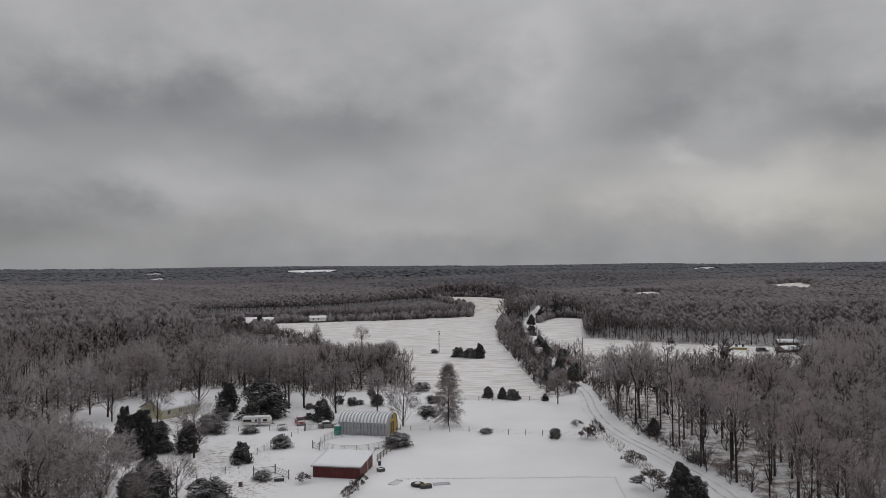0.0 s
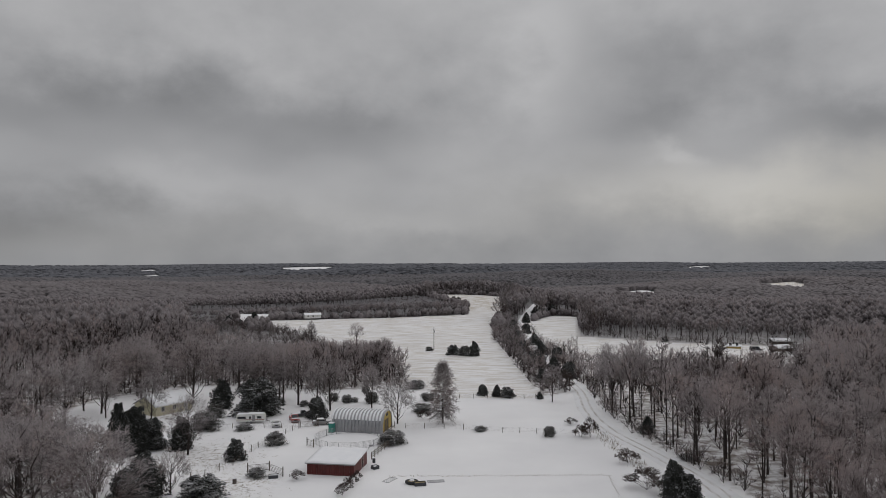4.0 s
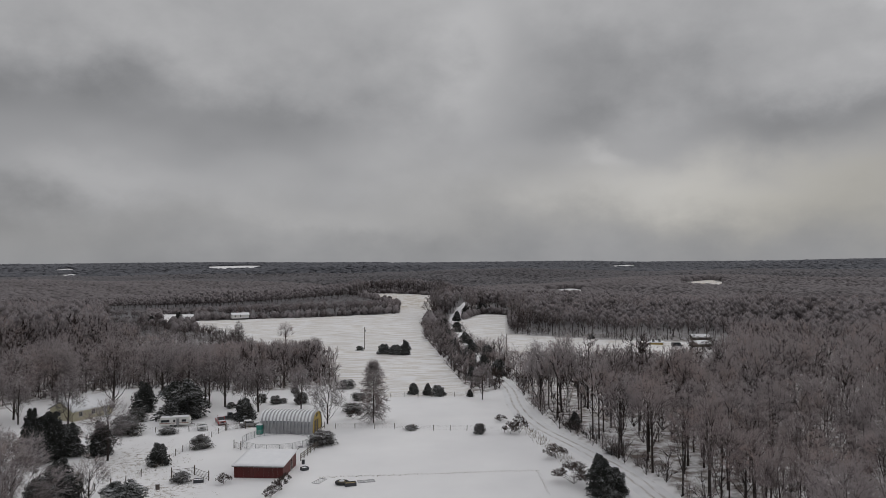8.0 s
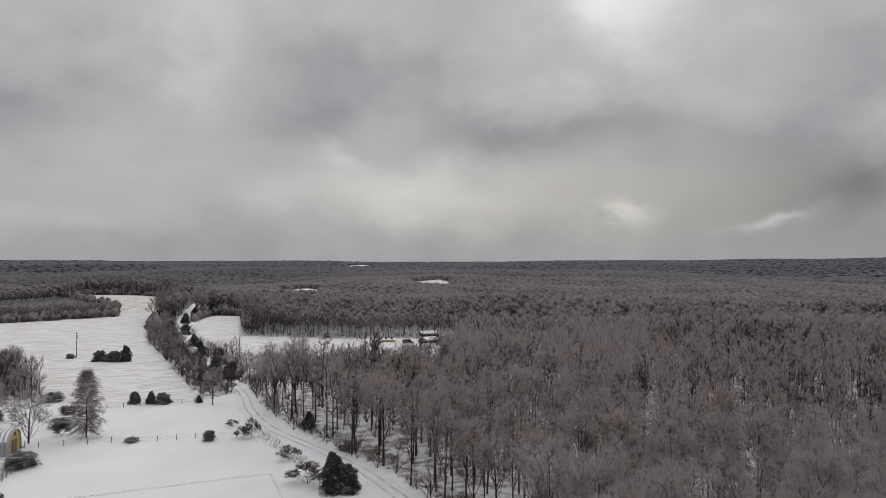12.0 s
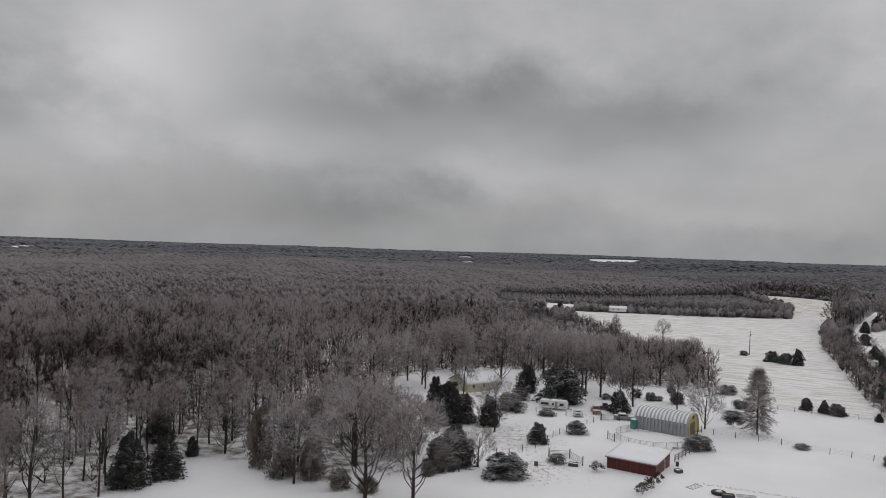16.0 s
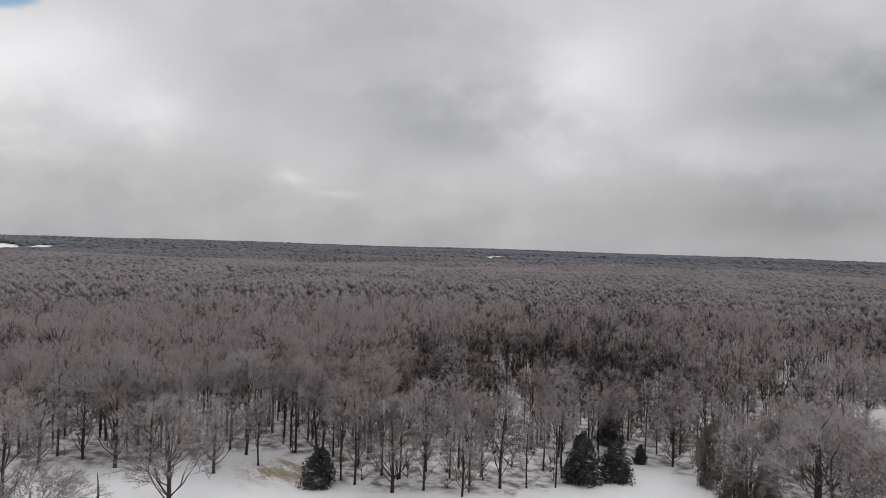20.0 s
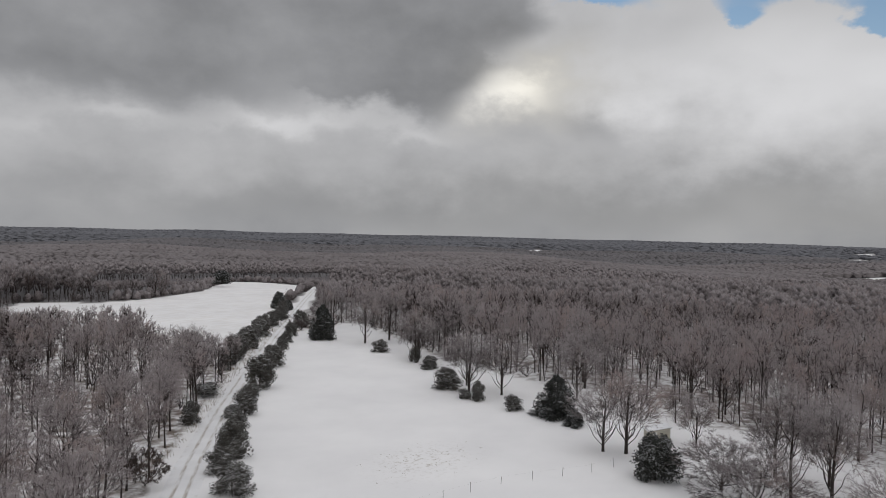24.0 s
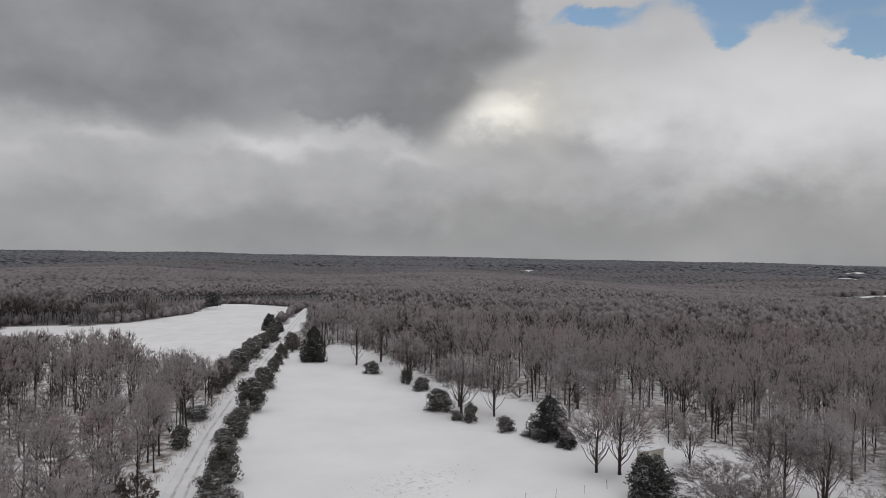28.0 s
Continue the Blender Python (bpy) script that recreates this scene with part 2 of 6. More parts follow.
def make_ground():
    m, b, g = material("snow_ground", 0.75)
    geo = g.tree.nodes.new("ShaderNodeNewGeometry")
    at = geo.outputs["Position"]

    def mask(name):
        n = g.tree.nodes.new("ShaderNodeAttribute")
        n.attribute_name = name
        return n.outputs["Fac"]
    drift, grain = g.noise(at, 0.05, 4.0), g.noise(at, 1.4, 4.0, 0.65)
    colour = g.ramp(drift, (0.3, (0.76, 0.755, 0.77)), (0.7, (0.85, 0.845, 0.855)))
    # leaf litter under the trees
    litter = g.math("MULTIPLY", mask("wood"), g.step(g.math("MULTIPLY_ADD", g.noise(at, 0.35, 4.0, 0.65), 0.8, g.math("MULTIPLY", drift, 0.3)), 0.44, 0.68))
    colour = g.mix(litter, colour, g.ramp(grain, (0.3, (0.10, 0.075, 0.06)), (0.7, (0.21, 0.165, 0.14))))
    # past 320 m the wood floor is darkened, closing white gaps between crowns
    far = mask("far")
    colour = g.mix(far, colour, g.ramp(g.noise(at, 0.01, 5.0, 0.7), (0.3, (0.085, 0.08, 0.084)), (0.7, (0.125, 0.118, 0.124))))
    # straw rows that show through on the mown field
    turn = g.tree.nodes.new("ShaderNodeMapping")
    turn.inputs["Rotation"].default_value, turn.inputs["Scale"].default_value = (0, 0, -0.75), (0.10, 0.34, 1)
    g.tree.links.new(at, turn.inputs[0])
    rows = g.noise(turn.outputs[0], 1.0, 4.0, 0.6)
    straw = g.math("MULTIPLY", mask("straw"), g.step(g.math("MULTIPLY_ADD", grain, 0.35, g.math("MULTIPLY", rows, 0.75)), 0.47, 0.66))
    colour = g.mix(g.math("MULTIPLY", straw, 0.54, None, True), colour, (0.40, 0.33, 0.23))
    scuff = g.math("MULTIPLY", mask("scuff"), g.step(g.noise(at, 0.9, 5.0, 0.7), 0.5, 0.66))
    colour = g.mix(scuff, colour, (0.25, 0.20, 0.14))
    g.put(b, "Base Color", colour)
    bump(g, b, g.math("MULTIPLY_ADD", grain, 0.3, drift), 0.5, 0.35)
    return m


M_GROUND = make_ground()
M_SNOW = worn("snow", (0.76, 0.77, 0.80), (0.86, 0.86, 0.88), 0.6, 0.7, relief=0.3, step_size=0.05)
M_BARK = make_twig("bark", (0.030, 0.023, 0.021), (0.095, 0.078, 0.073), 0.03)
M_TWIG = make_twig("iced_twigs", (0.031, 0.023, 0.0215), (0.395, 0.355, 0.360), rime=0.85)
M_WOODS = make_twig("far_iced_twigs", (0.080, 0.067, 0.066), (0.40, 0.366, 0.374), 0.006, 0.5, 0.15)
M_FROST = make_twig("heavily_iced_twigs", (0.030, 0.023, 0.021), (0.42, 0.386, 0.392), rime=0.8)
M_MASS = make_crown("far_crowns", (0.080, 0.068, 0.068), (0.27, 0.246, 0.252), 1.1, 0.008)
# haze is painted into the horizon and ridge crowns: paler, bluer, flatter
M_HAZY_RIM = make_crown("hazy_horizon_crowns", (0.118, 0.120, 0.133), (0.180, 0.183, 0.202), 0.6, 0.002, 0.0, 0.06)
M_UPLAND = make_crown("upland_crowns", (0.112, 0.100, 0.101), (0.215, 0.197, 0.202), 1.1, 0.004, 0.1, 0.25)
M_HAZY_RIDGE = make_crown("hazy_ridge_crowns", (0.108, 0.102, 0.107), (0.185, 0.177, 0.186), 1.1, 0.003, 0.1, 0.12)
M_CEDAR = snowy("cedar_leaves", (0.006, 0.007, 0.006), (0.024, 0.026, 0.021), low=0.55, high=1.3, spots=3.0, white=(0.6, 0.61, 0.63))
M_SHRUB = snowy("shrub_leaves", (0.020, 0.019, 0.016), (0.072, 0.066, 0.057), low=0.55, high=1.3, spots=3.0, white=(0.58, 0.58, 0.6))
M_SCRUB = make_twig("scrub_twigs", (0.045, 0.032, 0.028), (0.19, 0.155, 0.142), 0.5)
M_OAK = snowy("brown_oak_leaves", (0.055, 0.045, 0.038), (0.19, 0.16, 0.138), low=0.5, high=1.3, spots=3.0, white=(0.5, 0.49, 0.49))
M_STEEL = worn("galvanised_steel", (0.30, 0.305, 0.32), (0.46, 0.465, 0.48), 0.8, 0.5, 0.55, 0.15, 0.01)
M_YELLOW = worn("yellow_boards", (0.36, 0.26, 0.07), (0.50, 0.37, 0.11), 1.2, 0.75)
M_CREAM = worn("cream_siding", (0.44, 0.41, 0.29), (0.58, 0.54, 0.39), 0.8, 0.7)
M_PALE = worn("pale_boards", (0.40, 0.38, 0.32), (0.52, 0.49, 0.42), 0.8, 0.7)
M_RED = worn("red_metal_siding", (0.070, 0.009, 0.008), (0.125, 0.016, 0.014), 0.7, 0.55, 0.0, 0.2)
M_TEAL = worn("teal_plastic", (0.02, 0.17, 0.14), (0.035, 0.26, 0.21), 1.0, 0.45)
M_WHITE = worn("white_paint", (0.62, 0.62, 0.60), (0.78, 0.78, 0.76), 0.9, 0.5, relief=0.08)
M_GREY = worn("grey_paint", (0.20, 0.20, 0.21), (0.32, 0.32, 0.33), 0.9, 0.5, relief=0.08)
M_CARRED = worn("red_car_paint", (0.30, 0.025, 0.025), (0.40, 0.045, 0.04), 0.6, 0.3, relief=0.03)
M_CARDARK = worn("dark_car_paint", (0.02, 0.022, 0.028), (0.05, 0.052, 0.06), 0.6, 0.3, relief=0.03)
M_TYRE = worn("rubber", (0.015, 0.015, 0.016), (0.04, 0.04, 0.04), 3.0, 0.85)
M_GLASS = worn("dark_window_glass", (0.015, 0.018, 0.022), (0.035, 0.04, 0.045), 0.4, 0.08, relief=0.0)
M_TIMBER = worn("weathered_timber", (0.06, 0.048, 0.038), (0.16, 0.13, 0.105), 1.5, 0.85, relief=0.4, stretch=(1, 1, 0.2))
M_PIPE = worn("rusty_pipe", (0.07, 0.055, 0.05), (0.17, 0.14, 0.125), 2.0, 0.6, 0.3)
M_BRICK = worn("chimney_brick", (0.16, 0.07, 0.05), (0.30, 0.15, 0.11), 5.0, 0.85)
M_LAMP = worn("clear_lamp_lens", (0.5, 0.5, 0.5), (0.65, 0.65, 0.63), 2.0, 0.15, relief=0.0)
M_HAY = worn("old_hay", (0.16, 0.12, 0.06), (0.36, 0.28, 0.15), 3.0, 0.95, relief=0.8, step_size=0.08)
M_POND = worn("pond_ice", (0.07, 0.075, 0.05), (0.16, 0.16, 0.12), 0.35, 0.12, relief=0.05)
M_GRASS = make_twig("dead_grass", (0.16, 0.12, 0.075), (0.42, 0.35, 0.25), 0.05)


# ---------------------------------------------------------------- plan of the open land
HOME = [(45, 228), (39, 181), (44, 141), (48, 124), (45, 90), (30, 40), (5, 0), (-25, -45), (-69, -95), (-112, -137), (-151, -173),
        (-201, -210), (-244, -216), (-223, -175), (-199, -141), (-183, -102), (-179, -83), (-183, -73), (-171, -57), (-162, -44), (-163, -33), (-156, -19),
        (-142, 13), (-137, 24), (-135, 49), (-125, 55), (-109, 53), (-94, 72), (-91, 92), (-98, 107), (-86, 110),
        (-64, 106), (-66, 130), (-88, 165), (-110, 172), (-97, 215), (-79, 236), (-57, 235), (-39, 226), (-15, 233), (6, 217), (30, 214)]
FAR_FIELD = [(-116, 510), (-89, 517), (-34, 521), (21, 542), (26, 642), (-13, 875), (76, 818), (64, 645), (35, 472), (28, 379), (30, 242),
             (30, 214), (6, 215), (-7, 233), (-18, 276), (-23, 334), (-45, 316), (-68, 393), (-105, 434)]
WEST_PATCH = [(-133, 470), (-146, 537), (-180, 655), (-145, 634), (-127, 557), (-116, 515), (-112, 486)]
EAST_FIELD = [(54, 457), (83, 541), (102, 528), (75, 387), (99, 363), (158, 333), (138, 297), (62, 295), (50, 329)]
SOUTH_FIELD = [(-150, -345), (-186, -387), (-213, -362), (-242, -366), (-301, -395), (-354, -452), (-435, -526), (-449, -515), (-412, -412), (-355, -359),
               (-289, -310), (-255, -272), (-136, -169), (-168, -213), (-167, -245), (-148, -328)]


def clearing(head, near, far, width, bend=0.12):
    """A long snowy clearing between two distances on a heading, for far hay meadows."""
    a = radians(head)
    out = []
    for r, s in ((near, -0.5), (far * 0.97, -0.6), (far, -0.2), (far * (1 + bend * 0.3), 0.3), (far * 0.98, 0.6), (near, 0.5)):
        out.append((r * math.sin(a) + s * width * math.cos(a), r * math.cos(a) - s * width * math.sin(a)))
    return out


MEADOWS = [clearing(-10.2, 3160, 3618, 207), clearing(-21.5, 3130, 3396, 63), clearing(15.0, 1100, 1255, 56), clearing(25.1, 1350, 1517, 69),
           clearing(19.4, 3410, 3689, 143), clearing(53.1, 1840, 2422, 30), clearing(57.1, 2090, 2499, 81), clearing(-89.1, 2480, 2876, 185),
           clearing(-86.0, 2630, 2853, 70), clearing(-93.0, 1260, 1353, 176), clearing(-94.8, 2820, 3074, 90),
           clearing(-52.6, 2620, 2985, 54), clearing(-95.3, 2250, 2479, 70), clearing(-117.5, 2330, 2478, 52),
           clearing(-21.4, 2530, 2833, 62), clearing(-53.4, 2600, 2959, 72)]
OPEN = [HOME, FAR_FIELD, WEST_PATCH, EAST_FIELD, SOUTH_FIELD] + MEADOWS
ROAD = [(95, 700), (52, 460), (41, 300), (43, 230), (40, 197), (40, 173), (45, 148), (48, 125), (46, 90), (32, 40), (8, 0), (-25, -48), (-71, -97),
        (-87, -113), (-110, -135), (-141, -163), (-184, -202), (-238, -248), (-286, -290), (-380, -370)]


def inside(poly, x, y):
    """Which of the points lie in the polygon (numpy)."""
    hit = np.zeros(x.shape, bool)
    for (ax, ay), (bx, by) in zip(poly, poly[1:] + poly[:1]):
        cross = (ay > y) != (by > y)
        at = (bx - ax) * (y - ay) / ((by - ay) or 1e-9) + ax
        hit ^= cross & (x < at)
    return hit


def open_land(x, y):
    hit = np.zeros(x.shape, bool)
    for poly in OPEN:
        hit |= inside(poly, x, y)
    return hit


def off_line(line, x, y):
    """Distance of the points from a broken line (numpy)."""
    best = np.full(x.shape, 1e9)
    for (ax, ay), (bx, by) in zip(line, line[1:]):
        dx, dy = bx - ax, by - ay
        s = np.clip(((x - ax) * dx + (y - ay) * dy) / (dx * dx + dy * dy), 0, 1)
        best = np.minimum(best, np.hypot(x - ax - s * dx, y - ay - s * dy))
    return best


def hill(x, y):
    """Height of the land: level round the farm, rolling wooded ridges far out."""
    r, a = np.hypot(x, y), np.degrees(np.arctan2(x, y))

    def rise(low, high):
        t = np.clip((r - low) / (high - low), 0, 1)
        return t * t * (3 - 2 * t)
    # the spur with the mown field runs on level towards the north, the woods beside it drop into valleys
    spur = np.exp(-((a - 2.0) / 9.0) ** 2)
    w = (np.sin(x / 310 + 1.3) * np.cos(y / 420 - 0.6) + 0.7 * np.sin((x + y) / 520 + 2.1) + 0.5 * np.cos((x - 1.6 * y) / 250)
         + 0.4 * np.sin(x / 140 - y / 170))
    east = np.clip((a - 26) / 26, 0, 1.3)   # the far ridge climbs towards the east
    valley = -16.0 * rise(430, 950) * (1 - spur * (1 - rise(800, 1300))) * (1 - rise(1500, 3600))
    return valley + w * 8.5 * rise(560, 1500) * (1 - 0.6 * rise(1900, 3300)) - 6.0 * rise(1400, 2400) + (13.0 + 30.0 * east) * rise(2400, 4900) + 6.0 * rise(1000, 1300)


def mesh_from(name, verts, tris, mats, index=None, smooth=False):
    """A triangle mesh from numpy arrays."""
    me = bpy.data.meshes.new(name)
    n = len(tris)
    me.vertices.add(len(verts))
    me.vertices.foreach_set("co", np.ascontiguousarray(verts, np.float32).ravel())
    me.loops.add(3 * n)
    me.loops.foreach_set("vertex_index", np.ascontiguousarray(tris, np.int32).ravel())
    me.polygons.add(n)
    me.polygons.foreach_set("loop_start", np.arange(0, 3 * n, 3, dtype=np.int32))
    for m in mats:
        me.materials.append(m)
    if index is not None:
        me.polygons.foreach_set("material_index", np.ascontiguousarray(index, np.int32))
    me.polygons.foreach_set("use_smooth", np.full(n, smooth))
    me.update(calc_edges=True)
    return me


def part(name, bm, mat, parent=None, label="", smooth=False):
    """Links a bmesh as one mesh object under a thing or a part."""
    me = bpy.data.meshes.new(name)
    bmesh.ops.recalc_face_normals(bm, faces=bm.faces)
    bm.to_mesh(me)
    bm.free()
    me.materials.append(mat)
    if smooth:
        me.polygons.foreach_set("use_smooth", np.full(len(me.polygons), True))
    ob = new(name, me)
    ob.parent = parent
    return tagged(ob, label)


def thing(name, label, category, m=None, group="", kind=""):
    ob = new(name)
    ob.empty_display_size = 0.3
    if m is not None:
        ob.matrix_basis = m
    return tagged(ob, label, category, group, kind)


# ---------------------------------------------------------------- ground
def build_ground():
    radii = np.concatenate([[0], np.linspace(12, 260, 74), 260 * (4950 / 260) ** (np.arange(1, 171) / 170)])
    turns = 720
    a = np.arange(turns) * 2 * np.pi / turns
    x, y = np.outer(radii[1:], np.sin(a)).ravel(), np.outer(radii[1:], np.cos(a)).ravel()
    x, y = np.concatenate([[0], x]), np.concatenate([[0], y])
    verts = np.stack([x, y, hill(x, y)], 1)
    rings = len(radii) - 1
    j = np.arange(turns)
    k = (j + 1) % turns
    tris = [np.stack([np.zeros(turns, int), 1 + k, 1 + j], 1)]
    for i in range(rings - 1):
        p, q = 1 + i * turns, 1 + (i + 1) * turns
        tris += [np.stack([p + j, p + k, q + k], 1), np.stack([p + j, q + k, q + j], 1)]
    me = mesh_from("ground", verts, np.concatenate(tris), [M_GROUND], smooth=True)
    r = np.hypot(x, y)
    op = open_land(x, y)
    wood = (~op & (off_line(ROAD, x, y) > 5)).astype(np.float32)
    layers = {
        "wood": wood,
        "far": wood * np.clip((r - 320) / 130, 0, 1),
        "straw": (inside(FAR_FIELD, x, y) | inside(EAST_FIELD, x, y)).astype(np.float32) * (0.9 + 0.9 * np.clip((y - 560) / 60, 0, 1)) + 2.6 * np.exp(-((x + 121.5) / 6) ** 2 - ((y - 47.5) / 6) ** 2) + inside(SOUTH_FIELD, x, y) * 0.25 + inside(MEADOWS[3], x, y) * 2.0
        + 1.2 * np.exp(-((x + 121) / 6) ** 2 - ((y - 46) / 5) ** 2),
        "scuff": np.exp(-((x + 36) / 5) ** 2 - ((y - 132) / 7) ** 2) + np.exp(-((x + 47) / 7) ** 2 - ((y - 150) / 11) ** 2)
        + 0.5 * np.exp(-((x + 104) / 9) ** 2 - ((y + 75) / 6) ** 2) + 0.8 * np.exp(-((x + 121) / 5) ** 2 - ((y - 46) / 5) ** 2),
    }
    for name, values in layers.items():
        me.attributes.new(name, "FLOAT", "POINT").data.foreach_set("value", np.asarray(values, np.float32))
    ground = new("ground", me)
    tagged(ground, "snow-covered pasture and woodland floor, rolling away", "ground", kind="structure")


build_ground()


def ribbon(name, line, width, lift, mat, label, category, steps=6, wobble=0.4):
    """A strip of ground along a smoothed line."""
    pts = [Vector((x, y, 0)) for x, y in line]
    path = []
    for i in range(len(pts) - 1):
        a, b, c, d = pts[max(0, i - 1)], pts[i], pts[i + 1], pts[min(len(pts) - 1, i + 2)]
        for k in range(steps):
            t = k / steps
            path.append(0.5 * (2 * b + (c - a) * t + (2 * a - 5 * b + 4 * c - d) * t * t + (3 * b - a - 3 * c + d) * t ** 3))
    path.append(pts[-1])
    bm = bmesh.new()
    uv = bm.loops.layers.uv.new("along")
    rows, run = [], 0.0
    for i, p in enumerate(path):
        way = (path[min(i + 1, len(path) - 1)] - path[max(i - 1, 0)]).normalized()
        side = Vector((way.y, -way.x, 0))
        run += (p - path[i - 1]).length if i else 0
        row = []
        for s in (-1, -0.72, -0.36, 0, 0.36, 0.72, 1):
            edge = wobble * noise.noise((p.x * 0.13, p.y * 0.13, s * 3)) if abs(s) == 1 else 0
            high = lift if abs(s) < 0.9 else -0.05
            row.append((bm.verts.new(p + side * (s * width / 2 + edge) + Vector((0, 0, high - (0.03 if abs(s) == 0.36 else 0)))), s, run))
        rows.append(row)
    for r, q in zip(rows, rows[1:]):
        for k in range(6):
            f = bm.faces.new([r[k][0], r[k + 1][0], q[k + 1][0], q[k][0]])
            for loop, (v, s, d) in zip(f.loops, (r[k], r[k + 1], q[k + 1], q[k])):
                loop[uv].uv = (s, d)
    return tagged(part(name, bm, mat, None, "", True), label, category, kind="structure")


def make_lane():
    m, b, g = material("rutted_snow", 0.7)
    split = g.tree.nodes.new("ShaderNodeSeparateXYZ")
    g.tree.links.new(place(g, "UV"), split.inputs[0])
    across, along = split.outputs[0], split.outputs[1]
    shift = g.math("MULTIPLY_ADD", g.noise(g.vec(g.math("MULTIPLY", along, 0.03), 0.0, 0.0), 1.0, 3.0), 0.24, -0.12)
    x = g.math("ABSOLUTE", g.math("ADD", across, shift))
    rut = g.math("SUBTRACT", 1.0, g.step(g.math("ABSOLUTE", g.math("SUBTRACT", x, 0.30)), 0.03, 0.15), clamp=True)
    at = g.tree.nodes.new("ShaderNodeNewGeometry").outputs["Position"]
    grit = g.noise(g.vec(g.math("MULTIPLY", across, 5.0), g.math("MULTIPLY", along, 0.25), 0.0), 1.0, 5.0, 0.7)
    dirt = g.math("MULTIPLY", rut, g.step(grit, 0.35, 0.7))
    verge = g.math("MULTIPLY", g.step(x, 0.6, 0.95), g.step(g.noise(at, 0.5, 5.0, 0.7), 0.52, 0.7))
    colour = g.mix(dirt, g.ramp(g.noise(at, 0.2, 4.0), (0.3, (0.72, 0.72, 0.74)), (0.7, (0.82, 0.82, 0.84))), (0.36, 0.32, 0.28))
    g.put(b, "Base Color", g.mix(g.math("MULTIPLY", verge, 0.7), colour, (0.34, 0.27, 0.19)))
    bump(g, b, g.math("SUBTRACT", grit, rut), 0.5, 0.08)
    return m


M_LANE = make_lane()
ribbon("road", ROAD, 6.4, 0.06, M_LANE, "narrow farm lane under rutted snow", "road")


# ---------------------------------------------------------------- trees
class Growth:
    """Collects tapered limbs and thin twigs as triangles."""

    def __init__(self):
        self.v, self.f, self.n, self.r = [], [], 0, []

    def limb(self, p, q, r0, r1, sides):
        p, q = np.asarray(p, float), np.asarray(q, float)
        d = q - p
        d = d / (np.linalg.norm(d) + 1e-9)
        u = np.cross(d, (0.3, 0.9, 0.1) if abs(d[2]) > 0.8 else (0, 0, 1))
        u /= np.linalg.norm(u)
        w = np.cross(d, u)
        a = np.arange(sides) * 2 * np.pi / sides
        ring = np.outer(np.cos(a), u) + np.outer(np.sin(a), w)
        self.v += [p + r0 * ring, q + r1 * ring]
        i = np.arange(sides)
        k = (i + 1) % sides
        b = self.n
        self.f += [np.stack([b + i, b + k, b + sides + k], 1), np.stack([b + i, b + sides + k, b + sides + i], 1)]
        self.n += 2 * sides
        self.r.append(np.zeros(2 * sides))

    def twig(self, p, q, width, rng, rime=0.0):
        p, q = np.asarray(p, float), np.asarray(q, float)
        d = q - p
        s = np.cross(d, rng.normal(size=3))
        s *= width / (np.linalg.norm(s) + 1e-9)
        self.v.append(np.stack([p - s / 2, p + s / 2, q]))
        self.f.append(np.array([[self.n, self.n + 1, self.n + 2]]))
        self.n += 3
        self.r.append(np.full(3, rime))

    def arrays(self):
        return np.concatenate(self.v), np.concatenate(self.f)

    def ice(self):
        return np.concatenate(self.r)


def unit(v):
    return v / (np.linalg.norm(v) + 1e-9)


def crown_tips(rng, tips, spread, foot, lobes, droop):
    """Ends of the branches of a one metre tall tree: several rounded lobes that together make an uneven dome."""
    mid, half = 0.5 * (foot + 1.0), 0.5 * (1.0 - foot)
    out = []
    for k in range(lobes):
        up = -0.55 + 1.5 * (k + 0.5) / lobes + rng.normal(0, 0.1)
        up = min(up, 0.95)
        a = 2.4 * k + rng.normal(0, 0.35)
        flat = math.sqrt(max(0.0, 1 - up * up))
        reach = rng.uniform(0.58, 0.8)
        c = np.array([math.cos(a) * flat * spread * reach, math.sin(a) * flat * spread * reach, mid + up * half * reach])
        n = tips // lobes + (k < tips % lobes)
        d = rng.normal(size=(n, 3))
        d *= (rng.uniform(0.25, 1.0, (n, 1)) ** 0.45) / np.linalg.norm(d, axis=1)[:, None]
        size = rng.uniform(0.8, 1.15)
        out.append(c + d * np.array([spread * 0.38, spread * 0.38, half * 0.34]) * size)
    for pts in out:
        rim = np.hypot(pts[:, 0], pts[:, 1]) / spread
        pts[:, 2] -= droop * 0.5 * rim ** 2 * (pts[:, 2] - 0.1)
        pts[:, 2] = np.maximum(pts[:, 2], 0.05)
    return out


